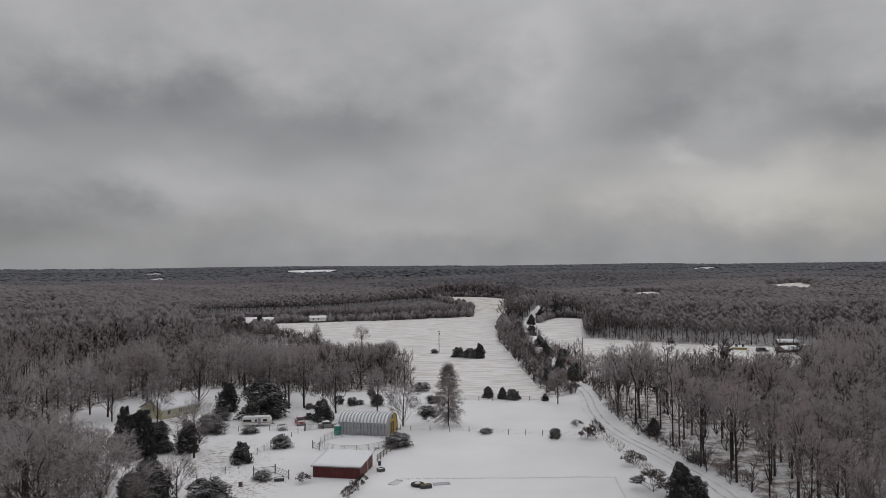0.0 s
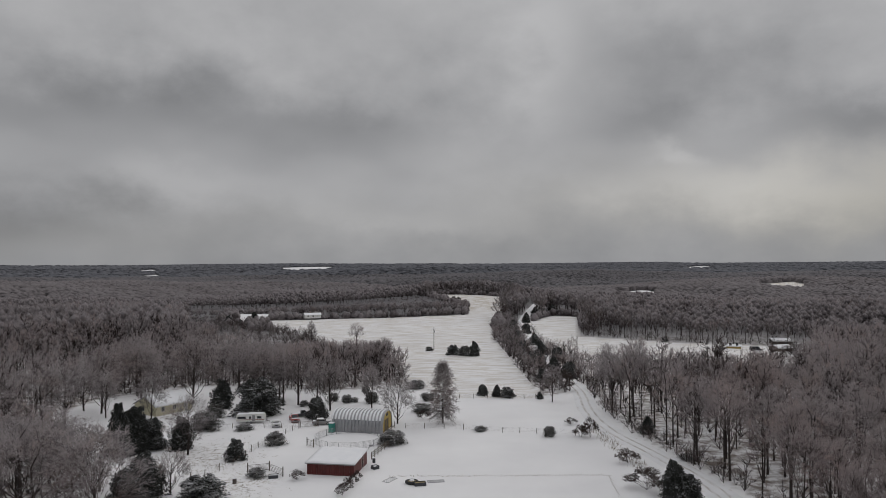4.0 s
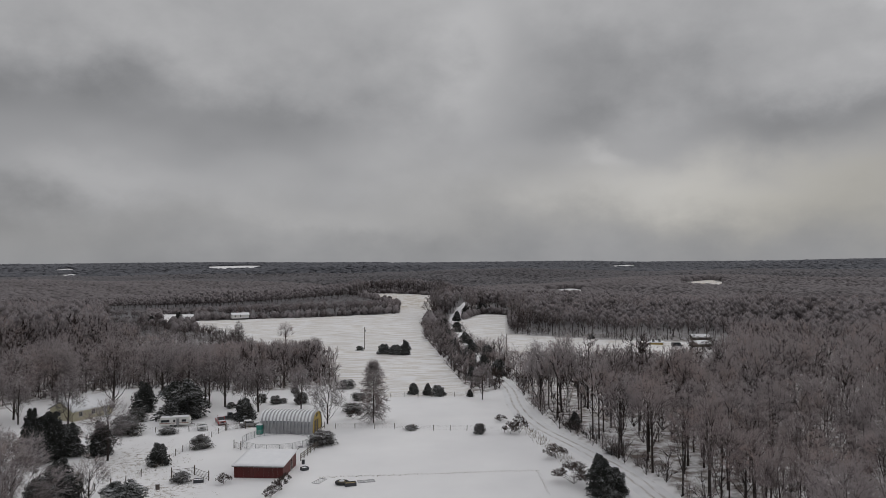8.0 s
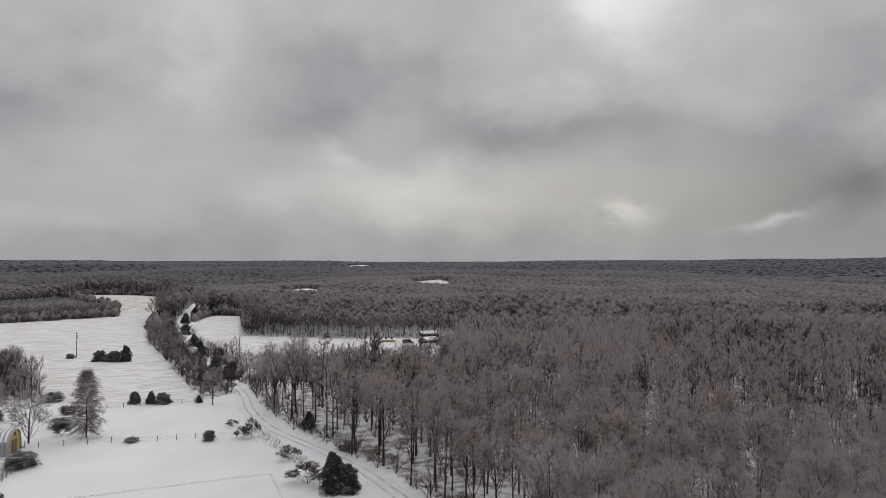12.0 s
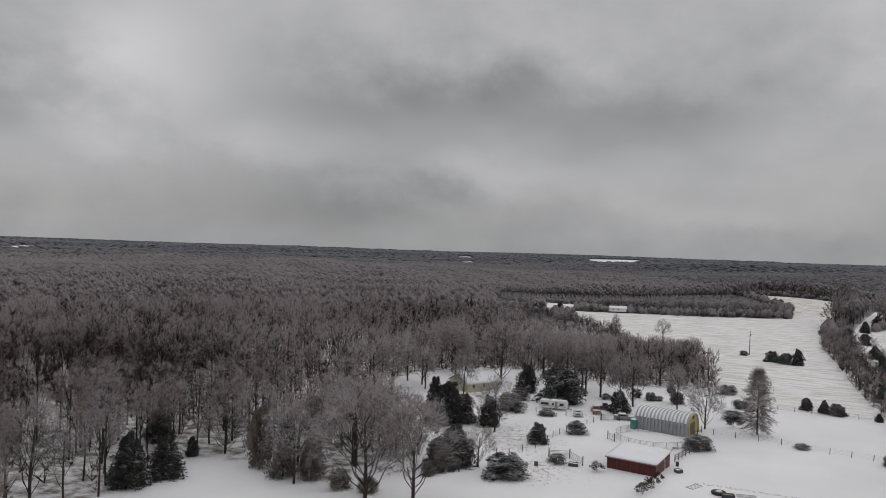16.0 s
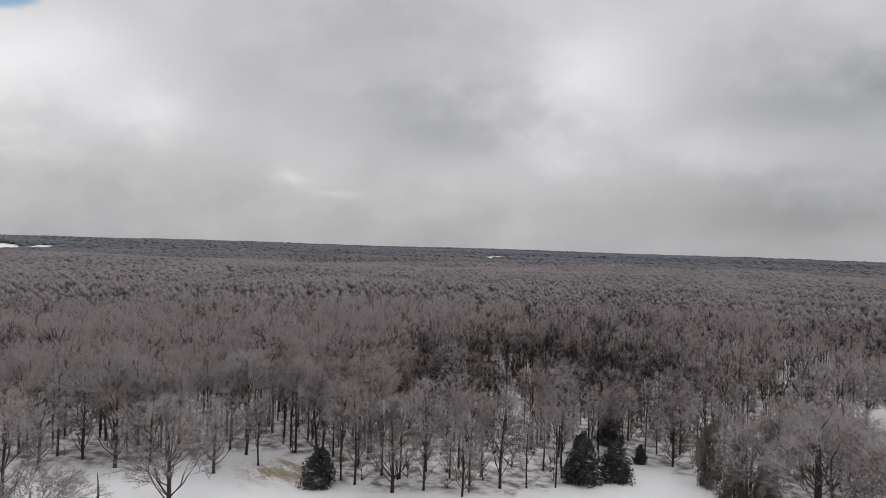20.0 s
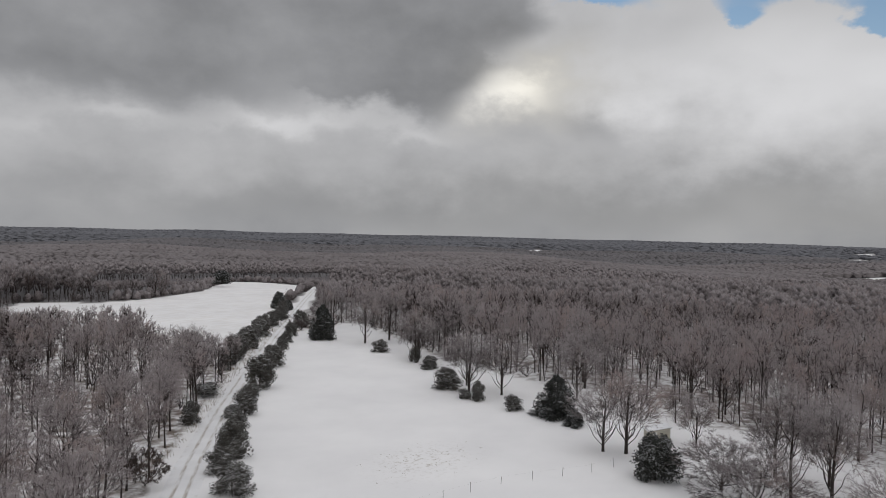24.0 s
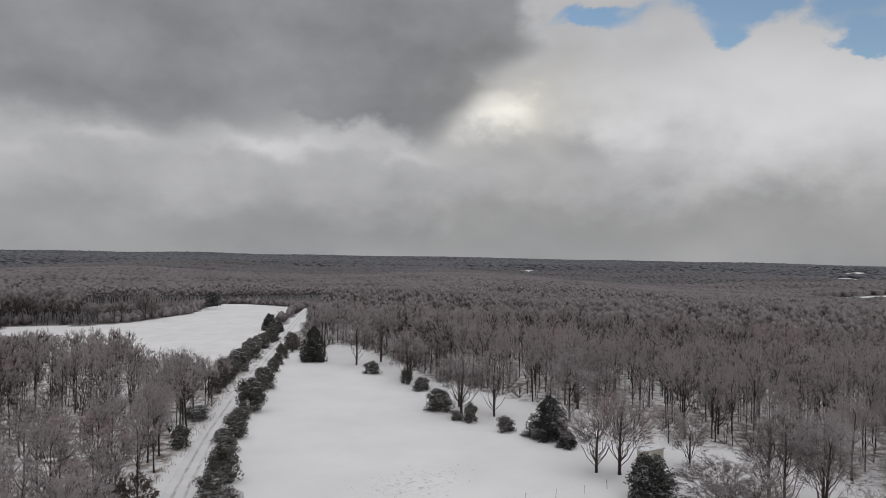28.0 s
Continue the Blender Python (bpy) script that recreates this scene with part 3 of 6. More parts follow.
def bare_tree(seed, tips, sprays, width, droop=0.0, spread=0.30, foot=0.3, sides=6, stout=0.0135, long=1.0, lobes=9, solid=1.6, bole=0.7, bark=1, shoots=0):
    """One metre tall bare tree whose limbs part again and again towards the ends of a domed crown: trunk and crown as vertex and
    triangle arrays, and the ice on the crown. The crown is two spreads wide; limbs thicker than solid widths are round and bear shoots."""
    rng = np.random.default_rng(seed)
    trunk, crown = Growth(), Growth()
    lean = rng.normal(0, 0.012, 2)
    top = (0.5 + 0.3 * bole) * (1 - 1.1 * droop)
    stem = [np.array([lean[0] * math.sin(5 * t), lean[1] * math.sin(4 * t + 1), t]) for t in (-0.02, 0.03, top * 0.3, top * 0.55, top * 0.8, top)]
    thick = (1.5, 1.05, 0.9, 0.74, 0.54, 0.3)
    for k in range(5):
        trunk.limb(stem[k], stem[k + 1], stout * thick[k], stout * thick[k + 1], sides)
    heart = np.array([0, 0, 0.5 * (foot + 1) - 0.12])
    todo = []
    for pts in crown_tips(rng, tips, spread, foot, lobes, droop):
        c = pts.mean(0)
        # each bough leaves the stem below its lobe and climbs outwards
        z = min(max(c[2] - np.hypot(c[0], c[1]) * rng.uniform(0.9, 2.2) - 0.06, foot * rng.uniform(0.5, 0.9)), top)
        p = np.array([np.interp(z, [q[2] for q in stem], [q[0] for q in stem]), np.interp(z, [q[2] for q in stem], [q[1] for q in stem]), z])
        todo.append((p, unit(np.array([c[0], c[1], 0.15 * (1 - droop)]) + 1e-6), pts, 0))
    while todo:
        p, way, pts, level = todo.pop()
        n = len(pts)
        if n <= 3:
            for t in pts:
                crown.twig(p, t, width * 1.25, rng, 0.35)
                away = unit(t - heart) * np.array([1, 1, 0.8])
                for _ in range(sprays):
                    o = t + (p - t) * rng.uniform(0, 0.4)
                    w = unit(away * 0.75 + rng.normal(0, 0.55, 3) + np.array([0, 0, 0.22 - 1.3 * droop]))
                    crown.twig(o, o + w * rng.uniform(0.022, 0.058) * long, width * rng.uniform(0.6, 1.25), rng, 1.0)
            continue
        k = 2 if level or rng.uniform() < 0.5 else 1
        seat = pts[rng.choice(n, k, replace=False)].copy()
        for _ in range(4):
            near = np.argmin(((pts[:, None] - seat[None]) ** 2).sum(2), 1)
            seat = np.array([pts[near == j].mean(0) if (near == j).any() else seat[j] for j in range(k)])
        for j in range(k):
            mine = pts[near == j]
            if not len(mine):
                continue
            gap = seat[j] - p
            size = np.linalg.norm(gap)
            frac = (0.4 if k == 1 else 0.26) + 0.1 * rng.uniform()
            q = p + gap * frac + rng.normal(0, 0.05, 3) * size * frac
            q[2] += 0.04 * size * (1 - droop) * (level < 2)
            r = stout * 0.85 * (len(mine) / tips) ** 0.4
            bend = (p + q) / 2 + way * 0.07 * size
            for u, v, a, b in ((p, bend, 1.1, 0.95), (bend, q, 0.95, 0.8)):
                if level < bark:
                    trunk.limb(u, v, r * a, r * b, max(3, sides - 1 - level))
                elif r > width * solid:
                    crown.limb(u, v, r * a, r * b, 3)
                    for _ in range(shoots):
                        o = u + (v - u) * rng.uniform(0, 1)
                        w = unit(unit(o - heart) * 0.6 + rng.normal(0, 0.6, 3) + np.array([0, 0, 0.3 - droop]))
                        crown.twig(o, o + w * rng.uniform(0.03, 0.075), width * rng.uniform(0.6, 1.1), rng, 0.5)
                else:
                    crown.twig(u, v + (v - u) * 0.25, max(2.0 * r, width * 1.2), rng, 0.15)
            todo.append((q, unit(q - bend), mine, level + 1))
    (tv, tf), (cv, cf), ice = trunk.arrays(), crown.arrays(), crown.ice()
    up = 1.0 / np.percentile(cv[:, 2], 99.7)
    out = spread / np.percentile(np.hypot(cv[:, 0], cv[:, 1]), 96)
    tv, cv = tv * (out, out, up), cv * (out, out, up)
    cv[:, 2] = np.maximum(cv[:, 2], 0.02)
    ice = ice * np.clip(0.5 * np.hypot(cv[:, 0], cv[:, 1]) / spread + 1.3 * (cv[:, 2] - 0.42), 0, 1.1) ** 1.3
    return (tv, tf), (cv, cf), ice


def leader_tree(seed, laterals, width):
    """One metre tall tree with one straight stem and a dense pointed crown, the lowest branches hanging; 0.62 wide."""
    rng = np.random.default_rng(seed)
    trunk, crown = Growth(), Growth()
    for k in range(5):
        trunk.limb((0, 0, k * 0.19), (rng.normal(0, 0.003), 0, k * 0.19 + 0.19), 0.016 * (1 - k * 0.185), 0.016 * (0.82 - k * 0.185) + 0.001, 6)
    turn = 0.0
    for k in range(laterals):
        t = 0.12 + 0.85 * (k + rng.uniform(0, 1)) / laterals
        turn += 2.4 + rng.normal(0, 0.3)
        u = (t - 0.12) / 0.85
        reach = (0.42 * (u + 0.25) ** 0.5 * max(0.0, 1 - u) ** 0.75 + 0.03) * rng.uniform(0.75, 1.15)
        out = np.array([math.cos(turn), math.sin(turn), 0.0])
        p = np.array([0, 0, t])
        q = p + unit(out + np.array([0, 0, 1.1 * t - 0.35])) * reach * 0.6
        e = q + unit(out + np.array([0, 0, 0.9 * t - 0.6])) * reach * 0.5
        crown.limb(p, q, 0.0045 * (1.1 - t), 0.0032 * (1.1 - t), 3)
        crown.limb(q, e, 0.0032 * (1.1 - t), 0.0015, 3)
        for n in range(22):
            u = rng.uniform(0.2, 1.05)
            o = p + (q - p) * u / 0.55 if u < 0.55 else q + (e - q) * (u - 0.55) / 0.5
            way = unit(out * 0.7 + rng.normal(0, 0.55, 3) + np.array([0, 0, 0.5 * t - 0.2]))
            tip = o + way * rng.uniform(0.03, 0.08)
            crown.twig(o, tip, width, rng, 0.25)
            for _ in range(2):
                crown.twig(tip - way * 0.02, tip + unit(way + rng.normal(0, 0.7, 3)) * rng.uniform(0.02, 0.045), width, rng, min(1.0, u * 0.8))
    return trunk.arrays(), crown.arrays(), crown.ice()


SHAPES = ((0.04, 0.27, 0.22), (0.08, 0.34, 0.14), (0.02, 0.24, 0.28), (0.06, 0.31, 0.18), (0.0, 0.21, 0.32), (0.45, 0.44, 0.12))   # droop, spread, foot of the crown
NEAR = [bare_tree(11 + i, 760, 14 if d > 0.3 else 7, 0.0028, d, s, f * 0.8, lobes=17, stout=0.0128, long=1.12, bole=0.6, shoots=2) for i, (d, s, f) in enumerate(SHAPES)]
STEMS = ((0.22, 0.32), (0.26, 0.22), (0.20, 0.38), (0.24, 0.26), (0.21, 0.34))   # woodland trees: spread, foot of the crown
NEAR += [bare_tree(31 + i, 400, 6, 0.0035, 0.05, s, f, lobes=11, stout=0.0100, bole=0.9, shoots=1) for i, (s, f) in enumerate(STEMS)]
NEAR.append(leader_tree(46, 230, 0.0042))
MID = [bare_tree(51 + i, 120, 6, 0.0072, 0.04, 0.21 + 0.018 * (i % 4), (0.34, 0.24, 0.40, 0.28)[i % 4], sides=4, stout=0.0095, lobes=8, long=1.1, solid=9, bark=3) for i in range(8)]
MIDDLE = [bare_tree(71 + i, 54, 5, 0.0125, 0.04, 0.22 + 0.02 * (i % 4), (0.30, 0.22, 0.36, 0.26)[i % 4], sides=3, stout=0.010, lobes=6, long=1.2, solid=9) for i in range(8)]
THORNS = [bare_tree(161 + i, 34, 4, 0.013, 0.12, 0.5, 0.05, sides=3, lobes=6, solid=9) for i in range(6)]
BRUSH = [bare_tree(111 + i, 12, 4, 0.022, 0.1, 0.5, 0.04, sides=3, lobes=4, long=1.5, solid=9) for i in range(6)]


def broom(seed, wide, foot, fringe, width, n=6):
    """A far tree: the dense inside of a crown, uneven and taller than broad, with rising twigs standing out of it."""
    rng = np.random.default_rng(seed)
    rings = ((foot, 0.75), (foot + 0.3 * (0.9 - foot), 1.0), (foot + 0.65 * (0.9 - foot), 0.8), (0.86, 0.4))
    if not fringe:
        rings = ((0.45, 1.25), (0.7, 0.95), (0.86, 0.5))
    last = len(rings) - 1
    vs, fs = [], []
    lean = rng.normal(0, 0.03, 2)
    for j, (z, k) in enumerate(rings):
        a = np.arange(n) * 2 * np.pi / n + 0.45 * j + rng.normal(0, 0.12, n)
        r = wide * k * rng.uniform(0.6, 1.3, n)
        vs.append(np.stack([r * np.cos(a) + lean[0] * j, r * np.sin(a) + lean[1] * j, z + rng.uniform(-0.07, 0.07, n)], 1))
        if j:
            i = np.arange(n)
            m = (i + 1) % n
            p, q = (j - 1) * n, j * n
            fs += [np.stack([p + i, p + m, q + m], 1), np.stack([p + i, q + m, q + i], 1)]
    vs.append(np.array([[lean[0] * 3, lean[1] * 3, 0.94 + rng.uniform(-0.06, 0.06)]]))
    i = np.arange(n)
    fs.append(np.stack([last * n + i, last * n + (i + 1) % n, np.full(n, (last + 1) * n)], 1))
    v, f = np.concatenate(vs), np.concatenate(fs)
    ice = np.clip(v[:, 2] * 1.25 - 0.4, 0, 1)
    solid = len(f)
    g = Growth()
    for _ in range(fringe):
        a, t = rng.uniform(0, 6.28), rng.uniform(0.0, 1.0)
        r = (wide + 0.05) * math.sqrt(max(0.05, 1 - (t - 0.4) ** 2 / 0.42)) * rng.uniform(0.55, 1.0)
        p = np.array([r * math.cos(a), r * math.sin(a), foot + 0.04 + t * (0.86 - foot)])
        d = unit(np.array([math.cos(a), math.sin(a), rng.uniform(0.5, 1.8) + 0.8 * t]) + rng.normal(0, 0.3, 3))
        g.twig(p - d * 0.06, p + d * rng.uniform(0.08, 0.19), width * rng.uniform(0.6, 1.3), rng, t)
    if fringe:
        tv, tf = g.arrays()
        f = np.concatenate([f, tf + len(v)])
        v = np.concatenate([v, tv])
        ice = np.concatenate([ice, g.ice()])
    stem = (np.array([(-0.008, 0, 0), (0.008, 0, 0), (0, 0, 0.5), (0, -0.008, 0), (0, 0.008, 0)]), np.array([(0, 1, 2), (3, 4, 2)]))
    return stem, (v, f), ice, solid


def puff_tree(seed, lumps, fringe, width, foot=0.36, spread=0.26, n=5):
    """A tree in the middle distance: stem and limbs under a rounded crown of lumps, each thick with twigs."""
    rng = np.random.default_rng(seed)
    g, v, f, ice, at = Growth(), [], [], [], 0
    stem = Growth()
    stem.limb((0, 0, 0), (0, 0, foot + 0.1), 0.013, 0.009, 3)
    mid, half = 0.5 * (foot + 1), 0.5 * (1 - foot)
    for k in range(lumps):
        up = -0.6 + 1.5 * (k + 0.5) / lumps
        a = 2.4 * k + rng.normal(0, 0.4)
        flat = math.sqrt(max(0.0, 1 - min(1, up * up)))
        c = np.array([math.cos(a) * flat * spread * 0.6, math.sin(a) * flat * spread * 0.6, mid + up * half * 0.6])
        size = np.array([spread * 0.36, spread * 0.36, half * 0.30]) * rng.uniform(0.75, 1.2)
        g.twig((0, 0, foot), c, 0.012, rng, 0.1)
        ring = np.arange(n) * 2 * np.pi / n + rng.uniform(0, 6)
        ball = np.concatenate([[(0, 0, -0.8)], np.stack([np.cos(ring), np.sin(ring), rng.uniform(-0.35, 0.35, n)], 1) * rng.uniform(0.75, 1.2, (n, 1)), [(0, 0, 0.95)]])
        i = np.arange(n)
        m = (i + 1) % n
        v.append(c + ball * size)
        f.append(np.concatenate([np.stack([np.zeros(n, int), 1 + m, 1 + i], 1), np.stack([1 + i, 1 + m, np.full(n, n + 1)], 1)]) + at)
        at += n + 2
        for _ in range(fringe):
            d = unit(rng.normal(size=3) + np.array([0, 0, 0.35]) + unit(c - (0, 0, mid)) * 0.5)
            p = c + d * size * rng.uniform(0.75, 1.2)
            w = unit(d + rng.normal(0, 0.5, 3) + np.array([0, 0, 0.3]))
            g.twig(p - w * 0.03, p + w * rng.uniform(0.04, 0.09), width * rng.uniform(0.6, 1.3), rng, min(1.0, max(0.1, (p[2] - foot) / (1 - foot) + 0.2)))
    v, f = np.concatenate(v), np.concatenate(f)
    solid = len(f)
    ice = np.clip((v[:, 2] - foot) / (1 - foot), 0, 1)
    tv, tf = g.arrays()
    return stem.arrays(), (np.concatenate([v, tv]), np.concatenate([f, tf + len(v)])), np.concatenate([ice, g.ice()]), solid


FAR = [puff_tree(91 + i, 6, 22, 0.016, (0.2, 0.14, 0.24, 0.1)[i % 4], 0.24 + 0.02 * (i % 3)) for i in range(8)]


FARTHER = [puff_tree(111 + i, 4, 7, 0.03, 0.12, 0.27) for i in range(8)]


def plume(seed):
    """A tree on a far ridge: one rounded uneven crown down to the ground."""
    rng = np.random.default_rng(seed)
    n = 5
    a = np.arange(n) * 2 * np.pi / n
    v = []
    for z, r in ((0.1, 0.4), (0.68, 0.4)):
        r = r * rng.uniform(0.7, 1.3, n)
        v.append(np.stack([r * np.cos(a + z), r * np.sin(a + z), z + rng.uniform(-0.08, 0.08, n)], 1))
    v = np.concatenate(v + [[[rng.normal(0, 0.08), rng.normal(0, 0.08), rng.uniform(0.9, 1.1)]]])
    i = np.arange(n)
    k = (i + 1) % n
    f = np.concatenate([np.stack([i, k, n + k], 1), np.stack([i, n + k, n + i], 1), np.stack([n + i, n + k, np.full(n, 2 * n)], 1)])
    stem = (np.array([(-0.01, 0, 0), (0.01, 0, 0), (0, 0, 0.5)]), np.array([(0, 1, 2)]))
    return stem, (v, f), np.clip(v[:, 2] * 1.1 - 0.3, 0, 1), len(f)


HEDGE = [broom(151 + i, 0.42, 0.04, 18, 0.05, 5) for i in range(6)]
DISTANT = [plume(131 + i) for i in range(8)]


def crowd(name, label, templates, x, y, tall, wide, mats, seed):
    """Many trees too far off to tell apart, joined into one mesh."""
    rng = np.random.default_rng(seed)
    pick = rng.integers(0, len(templates), len(x))
    spin = rng.uniform(0, 6.28, len(x))
    z = hill(x, y)
    calm = 0.4 if len(templates[0][1][1]) < 20 else 1.0
    own = calm * rng.normal(0, 0.28, len(x)) + 0.35 * np.sin(x / 23 + 1.1) * np.cos(y / 31)
    own = own - 0.45 * np.exp(-((x + 120) / 50) ** 2 - ((y - 130) / 55) ** 2)   # crowns in one stand are darker
    own = own + 0.3 * np.exp(-((np.degrees(np.arctan2(x, y)) + 84) / 22) ** 2) * (np.hypot(x, y) < 700)   # crowns paler around heading -84, within 700 m
    vs, fs, ix, ice, at = [], [], [], [], 0
    for k, (trunk, crown, rime, *solid) in enumerate(templates):
        who = np.nonzero(pick == k)[0]
        if not len(who):
            continue
        v = np.concatenate([trunk[0], crown[0]])
        f = np.concatenate([trunk[1], crown[1] + len(trunk[0])])
        kind = np.concatenate([np.zeros(len(trunk[1])), np.ones(len(crown[1]))])
        if solid:
            kind[len(trunk[1]):len(trunk[1]) + solid[0]] = 2
        c, s = np.cos(spin[who])[:, None], np.sin(spin[who])[:, None]
        px = (v[None, :, 0] * c - v[None, :, 1] * s) * wide[who, None] + x[who, None]
        py = (v[None, :, 0] * s + v[None, :, 1] * c) * wide[who, None] + y[who, None]
        pz = v[None, :, 2] * tall[who, None] + z[who, None] - 0.1
        vs.append(np.stack([px, py, pz], 2).reshape(-1, 3))
        fs.append((f[None] + (np.arange(len(who)) * len(v))[:, None, None] + at).reshape(-1, 3))
        ix.append(np.tile(kind, len(who)))
        ice.append((np.concatenate([np.zeros(len(trunk[0])), rime])[None] + own[who, None]).ravel())
        at += len(who) * len(v)
    kind = np.concatenate(ix)
    me = mesh_from(name, np.concatenate(vs), np.concatenate(fs), mats, kind)
    me.polygons.foreach_set("use_smooth", kind == 2)
    me.attributes.new("rime", "FLOAT", "POINT").data.foreach_set("value", np.concatenate(ice).astype(np.float32))
    ob = new(name, me)
    return tagged(ob, label, "woods", kind="stuff")


def tree_kind(i):
    trunk, crown, rime = NEAR[i]
    top = thing("bare_tree", "bare deciduous tree, twigs glazed with ice, standing in snow", "tree")
    a = new("trunk", mesh_from("trunk", *trunk, [M_BARK], smooth=True))
    b = new("crown", mesh_from("crown", *crown, [M_FROST if i < 6 else M_TWIG]))
    b.data.attributes.new("rime", "FLOAT", "POINT").data.foreach_set("value", rime.astype(np.float32))
    a.parent = b.parent = top
    tagged(b, "pale iced limbs and twigs")
    return top


KINDS = []


def stand_tree(x, y, tall, wide, i, rng, label, group):
    """Puts one bare tree; the templates are a metre tall and about 0.6 wide."""
    m = Matrix.Translation((x, y, -0.15)) @ Matrix.Rotation(rng.uniform(0, 6.28), 4, "Z") @ Matrix.Diagonal((wide, wide, tall, 1))
    if i not in KINDS:
        KINDS.append(i)
        FIRST[i] = tree_kind(i)
        FIRST[i].matrix_basis = m
        ob = FIRST[i]
    else:
        ob = copy_thing(FIRST[i], m)
        ob.scale = (wide, wide, tall)
    return tagged(ob, label, "tree", group)


FIRST = {}
# single trees about the yard and the pasture: east, north, height, crown width
YARD_TREES = [(1, 181, 15, 9.8), (-10, 181, 11.9, 8.9), (-29, 197, 15.7, 10.5), (-33, 200, 11.9, 8), (-89, 195, 18.3, 11), (-91, 225, 17.5, 9.5),
              (-40, 358, 10.2, 7.3), (-39, 205, 17.6, 10.5), (-44, 209, 14.8, 8.3), (-46, 213, 15.3, 9.5), (-50, 211, 15.3, 9.5),
              (-18, 200, 11.9, 6.3), (-55, 225, 17.2, 13), (-61, 225, 19, 14.5)]
BACK_TREES = [(-69, 208, 19.1, 14), (-87, 215, 16.8, 10), (-90, 220, 18.1, 13.5), (-93, 184, 16.1, 13), (-95, 198, 12.8, 9.5), (-52, 153, 12.9, 9),
              (-62, 360, 11, 4.5), (45, 192, 18.3, 7.1), (50, 188, 20.1, 7.6), (32, 207, 10.4, 5.9), (-22, 300, 9.2, 6.5), (-73, 188, 12.3, 7.9),
              (-85, 189, 12.7, 7.1), (-96, 178, 15, 15)]
WEST_TREES = [(-55, 100, 18.5, 15.5), (-48, 103, 17, 13.5), (-70, 103, 13.4, 10.1), (-70, 133, 13.6, 14),
              (-62, 125, 13.8, 14), (-59, 129, 10.7, 10), (-75, 127, 13.7, 14), (-46, 127, 7.9, 6), (-110, 25, 17.1, 16), (-125, 36, 14.2, 12.5),
              (-126, 44, 13, 4.9), (-133, 44, 20, 7.7), (-123, 53, 16.2, 6.7), (-103, 58, 15.5, 14.8)]
PASTURE_TREES = [(-96, 67, 13.3, 8.1), (-108, -5, 11.8, 11.4), (-119, 5, 18.5, 13), (-110, 8, 9.6, 15.5), (-123, -13, 18, 10), (-136, 22, 20, 13.5),
                 (-136, 28, 18.5, 11.5), (-137, -2, 15, 10), (-141, 11, 17, 11.5), (-143, 18, 16, 10), (-96, 75, 17.2, 8.9),
                 (-66, 116, 18, 18), (-75, 112, 12.9, 11.8), (-91, 111, 10.3, 10)]
SOUTH_TREES = [(-201, -172, 18.9, 13.6), (-213, -170, 18.8, 14), (-238, -177, 18.6, 9.5), (-199, -130, 17.9, 14.5), (-182, -135, 17, 11.3),
               (-157, -99, 16.1, 16), (-163, -104, 14.2, 10.8), (-166, -74, 17.1, 11.5), (-174, -68, 13.1, 9), (-181, -78, 16.3, 13),
               (-130, -52, 14, 12.5), (-131, -48, 16.2, 14), (-144, -39, 10.7, 8.3)]
FENCE_TREES = [(-160, -48, 8.4, 6.6), (-109, -21, 11.5, 16), (-124, -19, 18, 11), (-175, -41, 12.3, 9.9), (-114, -153, 15.4, 10.5),
               (-254, -375, 17, 13.6), (-213, -198, 21, 14), (-193, -142, 14.8, 14), (-159, -91, 17, 11.5), (-134, -23, 17, 12.5),
               (-135, -15, 15.8, 9.6), (-188, -82, 19.5, 14), (-122, -29, 8.5, 15)]


STRAIGHT = [(1, 181)]


def single_trees():
    rng = np.random.default_rng(5)
    for rows, where, group in ((YARD_TREES + BACK_TREES, "round the farmyard", "trees round the farmyard"),
                               (WEST_TREES + PASTURE_TREES, "beside the snowy pasture", "trees along the pasture"),
                               (SOUTH_TREES + FENCE_TREES, "along the southern fence", "trees along the southern fence")):
        for x, y, h, w in rows:
            shape = 5 if w > h else 1 if w > 0.75 * h else 3 if w > 0.6 * h else 0 if w > 0.48 * h else 2 if w > 0.4 * h else 4
            if (x, y) in STRAIGHT:
                stand_tree(x, y, h, w / 0.82, 11, rng, "straight-stemmed bare tree with a dense pointed crown " + where, group)
                continue
            size = "broad drooping" if w > 0.75 * h else "slender" if w < 0.45 * h else "round-crowned"
            stand_tree(x, y, h, w / (1.85 * SHAPES[shape][1]), shape, rng, size + " bare tree with iced twigs " + where, group)


single_trees()


def scatter(r0, r1, gap, seed, a0=-158.0, a1=66.0, verge=6.0):
    """Jittered places of woodland trees between two distances, off the open land, within a range of headings."""
    rng = np.random.default_rng(seed)
    n = int(r1 / gap) + 1
    g = np.arange(-n, n + 1) * gap
    x, y = [v.ravel() for v in np.meshgrid(g, g)]
    x, y = x + rng.uniform(-0.48, 0.48, x.size) * gap, y + rng.uniform(-0.48, 0.48, x.size) * gap
    r, a = np.hypot(x, y), np.degrees(np.arctan2(x, y))
    ok = (r >= r0) & (r < r1) & (a >= a0) & (a <= a1)
    x, y = x[ok], y[ok]
    ok = ~open_land(x, y) & (off_line(ROAD, x, y) > verge)
    return x[ok], y[ok]


